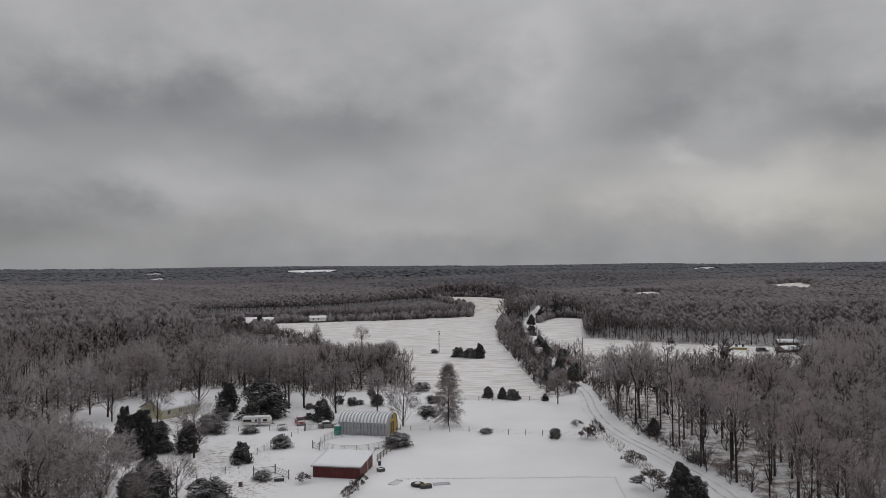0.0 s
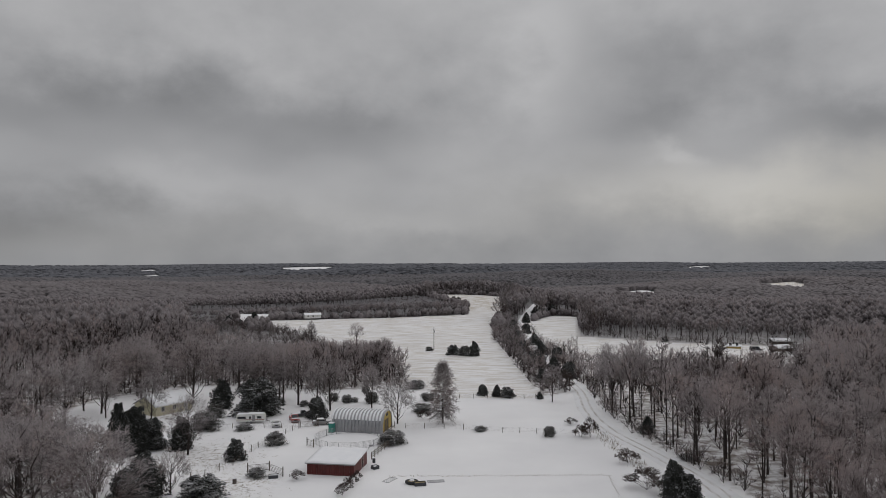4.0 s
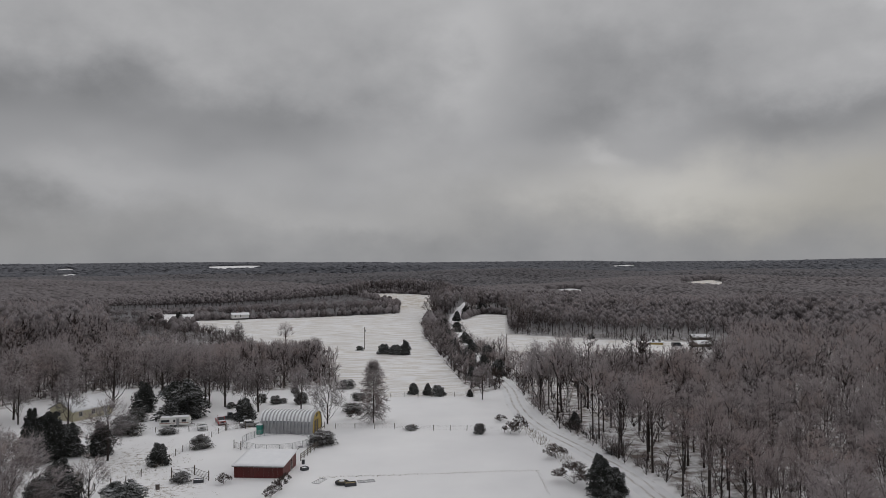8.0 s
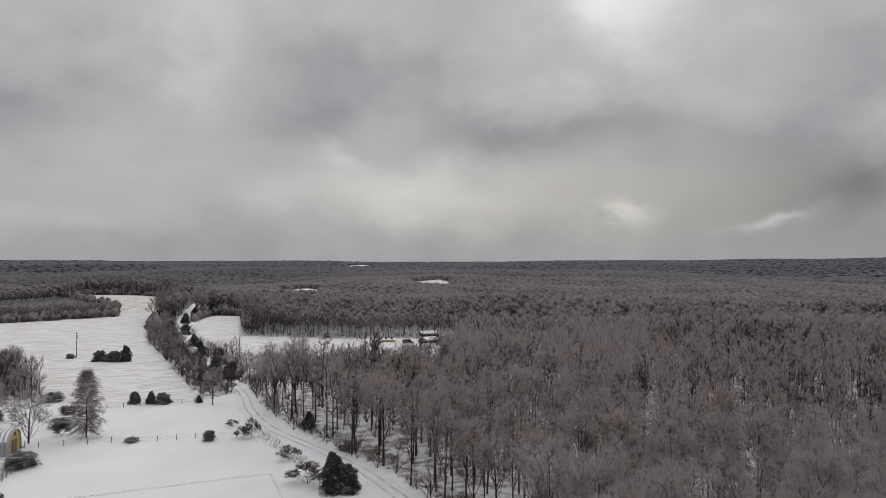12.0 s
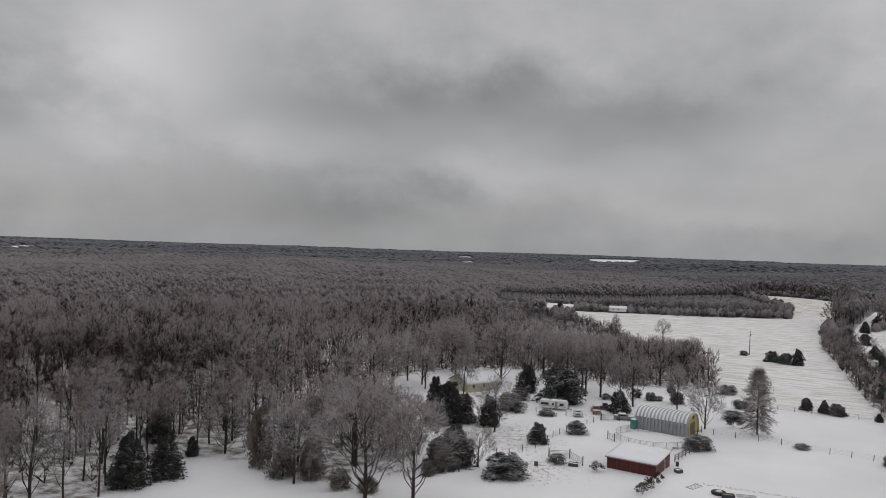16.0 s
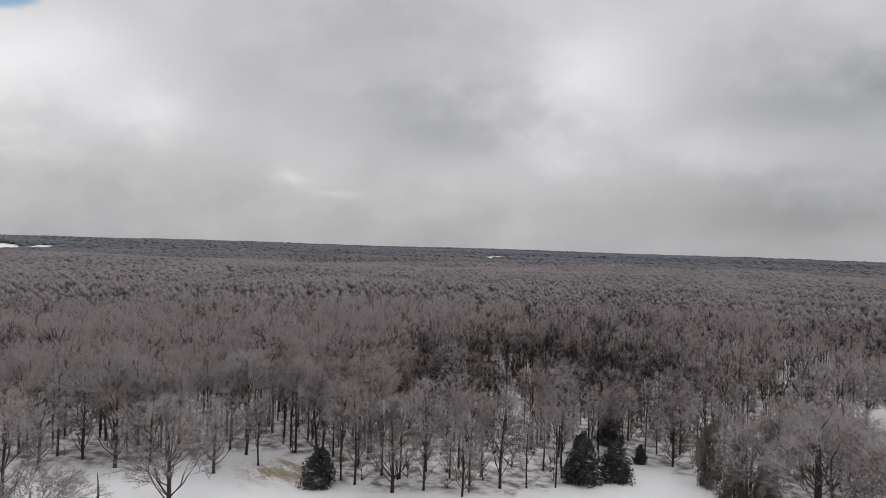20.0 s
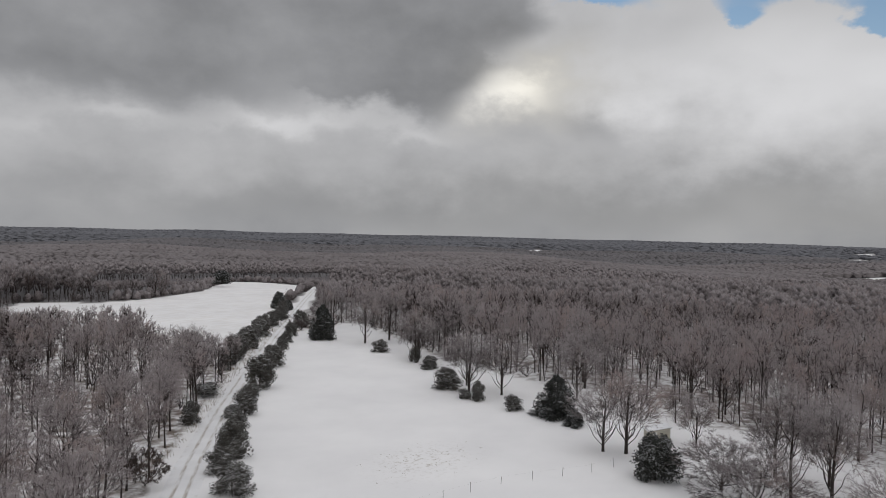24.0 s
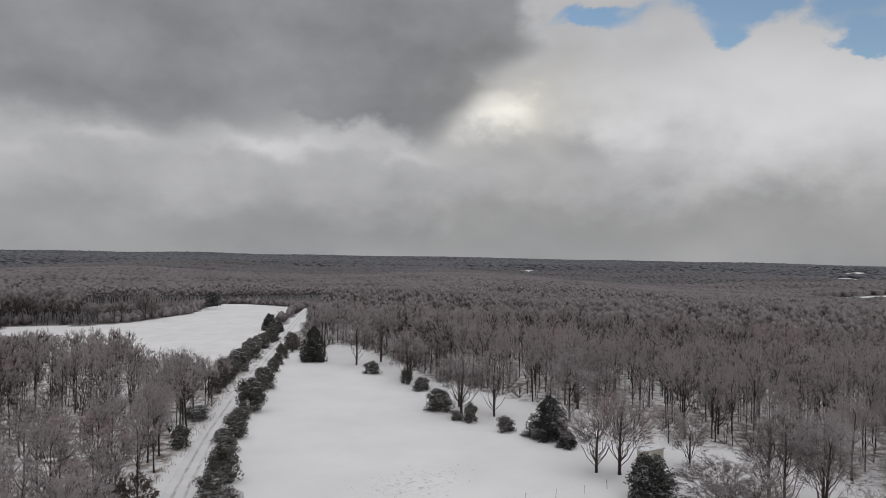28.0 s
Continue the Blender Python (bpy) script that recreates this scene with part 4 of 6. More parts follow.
def heights(x, y, seed, low=12.0, high=19.0):
    rng = np.random.default_rng(seed)
    swell = 0.5 + 0.25 * np.sin(x / 37 + 0.4) + 0.25 * np.cos(y / 46 + x / 90)
    tall = (low + (high - low) * swell) * rng.uniform(0.82, 1.1, len(x))
    r, a = np.hypot(x, y), np.degrees(np.arctan2(x, y))
    # young growth and thickets stand lower than the old woods
    for a0, a1, y0, y1, slope in ((-17, 1, 225, 470, 0.106), (10, 27, 195, 330, 0.128), (-157, -146.5, -360, -110, 0.098), (-146.5, -134, -360, -110, 0.135), (-150, -133, -600, -250, 0.064), (-22, 3, 495, 800, 0.0535), (-19, -11, 300, 560, 0.077)):
        low_growth = (a > a0) & (a < a1) & (y > y0) & (y < y1)
        tall = np.where(low_growth, np.minimum(tall, np.maximum(3.0, (EYE - slope * r)) * rng.uniform(0.75, 1.05, len(x))), tall)
    hedge = (x > 24) & (x < 58) & (y > 228) & (y < 480)
    tall = np.where(hedge, rng.uniform(4, 9, len(x)), tall)
    return tall, np.maximum(tall, 7) * rng.uniform(0.75, 1.1, len(x))


def clumped(x, y, keep, size, seed):
    """Thins places out in patches, so that trees stand in groups and gaps."""
    rng = np.random.default_rng(seed)
    w = np.sin(x / size + 1.7 * np.sin(y / (size * 1.7))) + np.cos(y / size * 1.13 + 1.3 * np.sin(x / (size * 1.4)))
    ok = rng.uniform(0, 1, len(x)) < np.clip(keep + 0.22 * w, 0.1, 1)
    return x[ok], y[ok]


def at_edge(x, y, d):
    """Which places lie within d metres of open land."""
    hit = np.zeros(len(x), bool)
    for k in range(8):
        hit |= open_land(x + d * math.cos(k * math.pi / 4), y + d * math.sin(k * math.pi / 4))
    return hit


def woods():
    rng = np.random.default_rng(8)
    x, y = clumped(*scatter(60, 340, 5.9, 21, verge=4.2), 0.89, 9.0, 23)
    gate = ~((x > -13) & (x < 9) & (y > 208) & (y < 240))
    x, y = x[gate], y[gate]
    # tall thin-set trees south of the lane
    south = (y < -50) & (x > -0.78 * np.abs(y) - 30) & (np.hypot(x, y) < 175)
    keep = ~south | (np.random.default_rng(24).uniform(0, 1, len(x)) < 0.62)
    x, y, south = x[keep], y[keep], south[keep]
    tall, wide = heights(x, y, 22, 13.5, 20.5)
    tall, wide = np.where(south, tall * 1.08, tall), np.where(south, wide * 1.18, wide)
    r = np.hypot(x, y)
    near = np.argsort(r)[:350]
    rest = np.ones(len(x), bool)
    rest[near] = False
    for i in near[:215]:
        east = x[i] > 0 or y[i] < -60
        stand_tree(x[i], y[i], tall[i], wide[i] * 1.12, 6 + 2 * int(rng.integers(0, 3)) if south[i] else int(rng.integers(6, 11)), rng,
                   "tall bare woodland tree, crown glazed with ice", "trees at the edge of the eastern wood" if east else "trees at the edge of the western wood")
    for who, side in ((x < 0, "west of the farm"), (x >= 0, "east of the lane")):
        c = np.array([i for i in near[215:] if who[i]])
        crowd("woodland", "front rows of tall bare woodland " + side, NEAR[6:11], x[c], y[c], tall[c], wide[c] * 1.12, [M_BARK, M_TWIG], 30)
        a, b = rest & who & (r < 215), rest & who & (r >= 215)
        crowd("woodland", "bare winter woodland with iced crowns " + side, MID, x[a], y[a], tall[a], wide[a], [M_BARK, M_TWIG], 31)
        crowd("woodland", "deeper bare winter woodland with iced crowns " + side, MIDDLE, x[b], y[b], tall[b], wide[b], [M_BARK, M_TWIG], 32)
    # brushwood under the trees
    x, y = clumped(*scatter(80, 330, 4.7, 25, verge=3.8), 0.72, 6.0, 26)
    sparse = (np.hypot(x, y) > 165) | (np.random.default_rng(28).uniform(0, 1, len(x)) < np.where((x < -60) & (y > 50), 0.95, np.where(y < -50, 0.22, 0.4)))
    x, y = x[sparse], y[sparse]
    tall = np.random.default_rng(27).uniform(1.4, 5.6, len(x))
    crowd("undergrowth", "brown leafless undergrowth on the snowy wood floor", BRUSH, x, y, tall, tall * 1.2, [M_BARK, M_TWIG], 38)
    # thickets: behind the yard, and the overgrown hedge between the two northern fields
    x, y = clumped(*scatter(229, 330, 4.2, 91, -24.0, -2.5), 0.85, 7.0, 94)
    tall, wide = heights(x, y, 93, 7.0, 14.0)
    tall = tall * np.random.default_rng(95).uniform(0.5, 1.1, len(x))
    crowd("thicket", "brown leafless thicket of saplings behind the yard", MIDDLE, x, y, tall, wide, [M_BARK, M_TWIG], 37)
    x, y = clumped(*scatter(227, 330, 3.4, 98, -24.0, -2.5), 0.8, 7.0, 99)
    tall = np.random.default_rng(90).uniform(1.8, 6.0, len(x))
    crowd("undergrowth", "dense brown brush behind the yard", BRUSH, x, y, tall, tall * 1.2, [M_BARK, M_TWIG], 88)
    x, y = clumped(*scatter(328, 500, 4.6, 86, -20.0, 1.0), 0.85, 9.0, 87)
    tall = np.random.default_rng(85).uniform(2.5, 6.5, len(x))
    crowd("thicket", "young brown growth beside the far field", THORNS, x, y, tall, tall * 1.15, [M_BARK, M_WOODS], 84)
    x, y = clumped(*scatter(226, 490, 2.7, 92, 2.0, 13.5, 2.4), 0.8, 8.0, 96)
    strip = (x > 27 + (y - 230) * 0.01) & (x < 53)
    x, y = x[strip], y[strip]
    tall = np.random.default_rng(97).uniform(1.8, 6.2, len(x))
    crowd("hedgerow", "overgrown leafless hedgerow along the lane", BRUSH, x, y, tall, tall * 1.15, [M_BARK, M_TWIG], 39)
    x, y = scatter(340, 1000, 7.6, 45)
    rim = at_edge(x, y, 13)
    x, y = x[rim], y[rim]
    tall, wide = heights(x, y, 46)
    crowd("wood_edge", "frosted bare trees lining the far fields", MIDDLE, x, y, tall, wide, [M_BARK, M_WOODS], 47)
    x, y = scatter(240, 1000, 4.2, 48)
    rim = at_edge(x, y, 9)
    x, y = x[rim], y[rim]
    tall = np.random.default_rng(49).uniform(2.0, 6.5, len(x))
    for who, kind in ((np.hypot(x, y) < 430, THORNS), (np.hypot(x, y) >= 430, HEDGE)):
        crowd("undergrowth", "grey-brown brush along the far wood edges", kind, x[who], y[who], tall[who], tall[who] * 1.3, [M_BARK, M_WOODS, M_MASS], 50)
    x, y = scatter(70, 260, 2.1, 51, -10.0, 66.0, 3.2)
    rim = (off_line(ROAD, x, y) < 6.6) & (x > 38)
    x, y = clumped(x[rim], y[rim], 0.7, 5.0, 52)
    tall = np.random.default_rng(53).uniform(1.5, 5.5, len(x))
    crowd("undergrowth", "tangled brush along the lane's wooded side", THORNS, x, y, tall, tall * 1.1, [M_BARK, M_TWIG], 54)
    x, y = scatter(340, 620, 8.4, 41)
    a = np.degrees(np.arctan2(x, y))
    rim = ~at_edge(x, y, 9) & ~((a > -17) & (a < 1) & (y < 470)) & ~((x > 24) & (x < 58) & (y < 490))
    x, y = x[rim], y[rim]
    tall, wide = heights(x, y, 42)
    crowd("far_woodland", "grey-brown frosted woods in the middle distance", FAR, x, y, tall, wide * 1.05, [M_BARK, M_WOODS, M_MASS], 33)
    x, y = scatter(620, 1000, 11.0, 43)
    rim = ~at_edge(x, y, 9)
    x, y = x[rim], y[rim]
    tall, wide = heights(x, y, 44)
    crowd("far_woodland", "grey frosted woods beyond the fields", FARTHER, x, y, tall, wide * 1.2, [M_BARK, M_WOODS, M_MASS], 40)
    for r0, r1, gap, seed, size, crown in ((1000, 1650, 10.5, 61, 1.0, M_UPLAND), (1650, 2400, 14.0, 65, 1.25, M_HAZY_RIDGE)):
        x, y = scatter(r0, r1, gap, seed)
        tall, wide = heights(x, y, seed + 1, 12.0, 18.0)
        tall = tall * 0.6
        crowd("distant_woods", "dark frosted woods on far ridges, haze-tinted farther out", DISTANT, x, y, tall, wide * size * 1.15, [M_BARK, crown, crown], 34)
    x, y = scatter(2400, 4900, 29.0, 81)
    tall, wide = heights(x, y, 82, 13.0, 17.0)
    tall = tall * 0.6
    crowd("horizon_woods", "dark woods along the horizon, tinted with painted haze", DISTANT, x, y, tall, wide * 2.7, [M_BARK, M_HAZY_RIM, M_HAZY_RIM], 35)
    x, y = scatter(70, 420, 11.0, 71, 66.0, 180.0)
    x2, y2 = scatter(70, 420, 11.0, 72, -180.0, -158.0)
    x, y = np.concatenate([x, x2]), np.concatenate([y, y2])
    tall, wide = heights(x, y, 73)
    crowd("woodland", "frosted bare woodland beyond the lane", FAR, x, y, tall, wide, [M_BARK, M_TWIG, M_MASS], 36)


woods()


# ---------------------------------------------------------------- evergreens and shrubs
BALL = np.concatenate([[(0, 0, -1)], [(math.cos(a) * 0.9, math.sin(a) * 0.9, -0.35) for a in np.arange(6) * 1.0472],
                       [(math.cos(a + 0.5) * 0.8, math.sin(a + 0.5) * 0.8, 0.55) for a in np.arange(6) * 1.0472], [(0, 0, 1)]])
BALL_F = np.array([(0, 1 + (i + 1) % 6, 1 + i) for i in range(6)] + [(1 + i, 1 + (i + 1) % 6, 7 + i) for i in range(6)]
                  + [(1 + (i + 1) % 6, 7 + (i + 1) % 6, 7 + i) for i in range(6)] + [(7 + i, 7 + (i + 1) % 6, 13) for i in range(6)])


def evergreen(seed, cone, lobes, tufts, ragged):
    """A metre tall and a metre wide evergreen: lobes of drooping tufts round a dark inside. Trunk and foliage arrays. cone: 1 pointed, 0 round."""
    rng = np.random.default_rng(seed)
    trunk, leaf = Growth(), Growth()
    trunk.limb((0, 0, 0), (0.01, 0, 0.8), 0.03, 0.008, 6)
    turn = 0.0
    for k in range(lobes):
        t = 0.05 + 0.86 * ((k + rng.uniform(0, 1)) / lobes) ** (1.15 if cone > 0.5 else 0.95)
        turn += 2.4 + rng.normal(0, 0.4)
        full = 0.5 * ((1 - t) ** 0.85 * cone * 1.05 + (1 - cone) * math.sqrt(max(0.0, 1 - (2 * t - 0.8) ** 2 / 1.5)))
        full = max(0.05, full * (1 + ragged * rng.uniform(-0.4, 0.3)))
        out = np.array([math.cos(turn), math.sin(turn), 0])
        c = np.array([0, 0, t]) + out * full * 0.58
        r = max(0.05, full * 0.5) * rng.uniform(0.85, 1.2) * np.array([1, 1, rng.uniform(0.7, 1.0)])
        trunk.limb((0, 0, max(0.02, t - 0.05)), c, 0.006, 0.003, 3)
        leaf.v.append(np.maximum(c + BALL * rng.uniform(0.75, 1.1, (len(BALL), 1)) * r * 0.52, (-9, -9, 0.01)))
        leaf.f.append(BALL_F + leaf.n)
        leaf.n += len(BALL)
        for n in range(tufts):
            d = unit(rng.normal(size=3) + out * 0.5 + np.array([0, 0, 0.3]))
            p = c + d * r * rng.uniform(0.5, 1.05)
            p[2] = max(p[2], 0.02)
            aim = unit(d * 0.7 + out * 0.4 + np.array([0, 0, -0.45]) + rng.normal(0, 0.35, 3))
            u = unit(np.cross(aim, rng.normal(size=3)))
            w = np.cross(aim, u)
            size = rng.uniform(0.016, 0.03) * (0.75 + 0.8 * full)
            ring = [p + (u * math.cos(g) + w * math.sin(g)) * size * rng.uniform(0.4, 0.75) for g in (0.0, 2.1, 4.2)]
            leaf.v.append(np.stack([p - aim * size * 0.5, *ring, p + aim * size * rng.uniform(1.0, 1.7)]))
            leaf.f.append(np.array([[0, 2, 1], [0, 3, 2], [0, 1, 3], [4, 1, 2], [4, 2, 3], [4, 3, 1]]) + leaf.n)
            leaf.n += 5
    return trunk.arrays(), leaf.arrays()


def leafy(name, label, category, shape, mat, leaf_name):
    trunk, leaf = shape
    top = thing(name, label, category)
    a = new("trunk" if name != "shrub" and name != "scrub" else "stem", mesh_from("trunk", *trunk, [M_BARK], smooth=True))
    b = new(leaf_name, mesh_from(leaf_name, *leaf, [mat]))
    a.parent = b.parent = top
    return top


def plant(first, used, x, y, h, w, rng, label, group, squash=1.0):
    m = Matrix.Translation((x, y, -0.08)) @ Matrix.Rotation(rng.uniform(0, 6.28), 4, "Z") @ Matrix.Diagonal((w, w * squash, h, 1))
    if first.name not in used:
        used.add(first.name)
        ob = first
        ob.matrix_basis = m
    else:
        ob = copy_thing(first, m)
        ob.scale = (w, w * squash, h)
    return tagged(ob, label, "", group)


CEDARS = [(-31, 187, 6.0, 5.1), (-47, 191, 10.2, 11.1), (-59, 201, 8.6, 5.6), (-41, 149, 4.5, 3.9), (-65, 156, 10, 6.0), (-67, 155, 11.5, 5.5), (-63.2, 155.5, 10.5, 5.5), (-65.5, 153, 8, 6), (-61.5, 158, 7.0, 6.0),
          (-50, 125, 8.6, 6.0), (-52, 122.5, 6, 5.2), (-55, 158, 7.5, 4.8), (-40, 124, 4.4, 7.3), (-123, 492, 6.8, 4.7), (-126, 466, 3.6, 5.2), (-133, 467, 6.4, 4.5),
          (15, 308, 6.8, 4.3), (11, 309, 4.5, 5.3), (6, 312, 4.5, 5.3), (13, 218, 3.5, 3.1), (17, 216, 3.8, 2.7), (20, 215, 3.3, 4.1),
          (39, 122, 7.4, 4.6), (41, 121, 5.2, 4.3)]
MORE_CEDARS = [(29, 212, 2.4, 1.7), (67, 510, 8.2, 5.6), (85, 552, 7.2, 6.9), (56, 470, 7.2, 5.1), (48, 169, 4.4, 2.8), (110, 357, 2.7, 2.9),
               (-92, 89, 9.4, 5.7), (-90, 95, 7.8, 4.7), (-108, 112, 6.4, 5.2), (-95, 107, 4.1, 2.3), (-111, 49, 7.3, 4.9), (-147, -70, 10.2, 7.7),
               (-143, -64, 3.7, 4), (-120, -39, 8.1, 6.7), (-197, -189, 13.9, 8.5), (-346, -432, 10.6, 11.1)]
HEDGE_CEDARS = [(-261, -281, 9, 7.1), (-257, -270, 5.6, 4.6), (-365, -258, 7.6, 6.9), (41, 262, 6, 4.2), (36, 285, 5, 4), (43, 310, 6.5, 4.4),
                (34, 335, 5, 4), (34, 241, 5, 4), (44, 249, 6, 5), (38, 273, 5.5, 4.5), (47, 291, 6, 5), (37, 321, 5.5, 4.5), (45, 346, 6, 4.6),
                (40, 371, 5, 4), (48, 401, 6, 5), (44, 431, 5.5, 4.5)]
LANE_SHRUBS = [(-73, -88, 4.4, 6.0), (-84, -102, 6.6, 6.0), (-106, -124, 4.9, 5.4), (-102, -123, 2.9, 3.8), (-126, -142, 8.0, 6.9), (-148, -161, 6.3, 6.2),
               (-171, -182, 4.7, 4.3), (-195, -203, 5.5, 4.4), (-216, -219, 7.0, 6.2), (-135, -167, 4.3, 3.7), (-148, -178, 7.4, 7.2), (-165, -192, 7.2, 7.9),
               (-187, -211, 6.3, 7.5), (-210, -231, 6.1, 7.3), (-229, -245, 6.6, 6.5), (-112, -145, 3.0, 6.5), (-94, -126, 4.6, 4.0)]
LANE_SHRUBS += [(-78.5, -97.5, 4.2, 4.6), (-91.5, -109.5, 4.0, 4.3), (-98, -116.5, 3.2, 3.5), (-113, -131, 4.2, 4.3), (-119, -136.5, 3.2, 3.8),
                (-137, -151.5, 4.5, 4.4), (-159, -172, 4.0, 4.0), (-183, -192.5, 4.0, 4.2), (-141.5, -172.5, 5.0, 5.2), (-156.5, -186, 5.4, 5.4),
                (-179, -206.5, 5.0, 5.2), (-203, -228, 5.0, 5.2), (-223, -240.5, 5.0, 5.2), (-250, -267, 5.4, 5.6)]
FIELD_SHRUBS = [(-190, -156, 4, 5.8), (-182, -135, 4.7, 3.5), (-176, -125, 4, 4.4), (-156, -105, 5.5, 6.5), (-150, -92, 4.6, 3.5),
                (-150, -96, 2.2, 3.5), (-147, -81, 3.4, 4), (-147, -75, 1, 3.9), (-36, 161, 2.7, 4.6), (-10, 161, 3.1, 5.8), (10, 173, 1.1, 3.3),
                (25, 167, 2.3, 2.7), (-4, 325, 2, 3.5), (-34, 137, 1.7, 3.2), (-19, 207, 2.9, 3.6), (-55, 175, 4.4, 6.5)]
YARD_SHRUBS = [(-46, 175, 1.5, 4.3), (-22, 222, 2, 2.4), (-47, 209, 1.9, 3), (-26, 208, 2.2, 3.2), (-44.5, 205, 2, 3), (-37, 203, 1.6, 2.6),
               (-30, 210, 2.4, 3), (-7, 230, 2.6, 4.6), (-3, 210, 2.2, 4.2), (-4, 194, 2.4, 5.2), (-19, 209, 2.8, 3.4), (-57, 189, 3.4, 4.6),
               (-57, 179, 2.6, 4.6), (-60, 226, 2.6, 4), (-24, 209, 1.3, 2.6), (50, 147, 1.3, 3.7)]
YOUNG_OAKS = [(-80, 107, 11.5, 5.0), (-73.5, 105, 6.5, 5.0), (-68.5, 106, 7.5, 4.5), (-62, 104.5, 3.4, 4), (-57, 105, 2.8, 3.6), (-52, 118, 2.6, 3)]
SCRUB = [(-4, 186, 2.3, 3.8), (32, 166, 2.9, 4.0), (34, 166, 4.6, 4.0), (37, 145, 2.9, 5.0), (36, 128, 4.1, 7.9), (-26, 135, 2.0, 2.9), (32, 179, 1.8, 3.4),
         (-16.5, 126, 2.2, 2.4), (-16, 129, 2.2, 2.2), (-15.4, 132, 2.0, 2.2), (-15, 135, 1.8, 2.0), (37, 226, 6.9, 8.9), (-67, -101, 6.1, 7.9)]


def plants():
    rng = np.random.default_rng(17)
    used = set()
    cones = [leafy("cedar_tree", "dark cedar", "conifer", evergreen(200 + i, 0.85 - 0.16 * i, 40, 150, 0.9), M_CEDAR, "foliage") for i in range(3)]
    cones.append(leafy("cedar_tree", "dark cedar", "conifer", evergreen(210, 0.2, 34, 160, 0.7), M_CEDAR, "foliage"))
    for rows, group in ((CEDARS, "cedars round the farm"), (MORE_CEDARS + HEDGE_CEDARS, "cedars at the wood's edge")):
        for x, y, h, w in rows:
            size = "tall pointed" if h > 1.4 * w else "broad spreading" if w > 0.95 * h else "full-skirted"
            plant(cones[0 if h > 1.7 * w else 1 if h > 1.3 * w else 3 if (x, y) == (-120, -39) else 2], used, x, y, h * 0.97, w * 1.15, rng, size + " dark green cedar dusted with snow", group)
    rounds = [leafy("shrub", "shrub", "shrub", evergreen(300 + i, 0.15, 28, 120, 0.9), M_SHRUB, "foliage") for i in range(3)]
    for rows, where, group in ((LANE_SHRUBS, "along the lane", "hedgerow shrubs along the lane"),
                               (FIELD_SHRUBS + YARD_SHRUBS, "in the pasture", "shrubs in the pasture")):
        for x, y, h, w in rows:
            size = "low sprawling" if h < 0.6 * w else "tall bushy" if h > w else "rounded"
            plant(rounds[int(rng.integers(0, 3))], used, x, y, h * 1.05, w * 1.14, rng, size + " dark snow-dusted evergreen shrub " + where, group, rng.uniform(0.8, 1.0))
    oaks = [leafy("young_oak", "oak", "tree", evergreen(320 + i, 0.4, 30, 110, 1.0), M_OAK, "dead_leaves") for i in range(2)]
    for k, (x, y, h, w) in enumerate(YOUNG_OAKS):
        plant(oaks[k % 2], used, x, y, h, w, rng, ("tall" if h > 8 else "low") + " young oak holding its brown leaves at the pasture's edge", "young oaks")
    heaps = [leafy("scrub", "scrub", "bush", bare_tree(400 + i, 460, 11, 0.0095, 0.7, 0.5, 0.05, lobes=9, long=1.3, stout=0.01)[:2], M_SCRUB, "brush") for i in range(2)]
    for x, y, h, w in SCRUB:
        plant(heaps[int(rng.integers(0, 2))], used, x, y, h, w, rng, "tangled brown leafless scrub bowed under ice", "scrub heaps")


plants()



# ---------------------------------------------------------------- building blocks
def box(bm, x, y, z, sx, sy, sz, turn=0.0, bevel=0.0):
    """A box centred on x, y, standing on z."""
    m = Matrix.Translation((x, y, z + sz / 2)) @ Matrix.Rotation(turn, 4, "Z") @ Matrix.Diagonal((sx, sy, sz, 1))
    vs = bmesh.ops.create_cube(bm, size=1, matrix=m)["verts"]
    if bevel:
        es = list({e for v in vs for e in v.link_edges})
        bmesh.ops.bevel(bm, geom=es, offset=bevel, segments=2, affect="EDGES", profile=0.6)
    return bm


def boxed(*a, **k):
    return box(bmesh.new(), *a, **k)


def rod(bm, p, q, r, sides=6):
    p, q = Vector(p), Vector(q)
    d = q - p
    m = Matrix.Translation((p + q) / 2) @ d.to_track_quat("Z", "Y").to_matrix().to_4x4()
    bmesh.ops.create_cone(bm, cap_ends=True, segments=sides, radius1=r, radius2=r, depth=d.length, matrix=m)
    return bm


def rodded(*a, **k):
    return rod(bmesh.new(), *a, **k)


def prism(points, depth_from, depth_to, axis="y"):
    """A polygon in x-z drawn out along y (or in y-z along x)."""
    bm = bmesh.new()
    put = (lambda a, b, d: (a, d, b)) if axis == "y" else (lambda a, b, d: (d, a, b))
    near = [bm.verts.new(put(a, b, depth_from)) for a, b in points]
    away = [bm.verts.new(put(a, b, depth_to)) for a, b in points]
    bm.faces.new(near)
    bm.faces.new(away[::-1])
    n = len(points)
    for i in range(n):
        bm.faces.new([near[i], away[i], away[(i + 1) % n], near[(i + 1) % n]])
    return bm


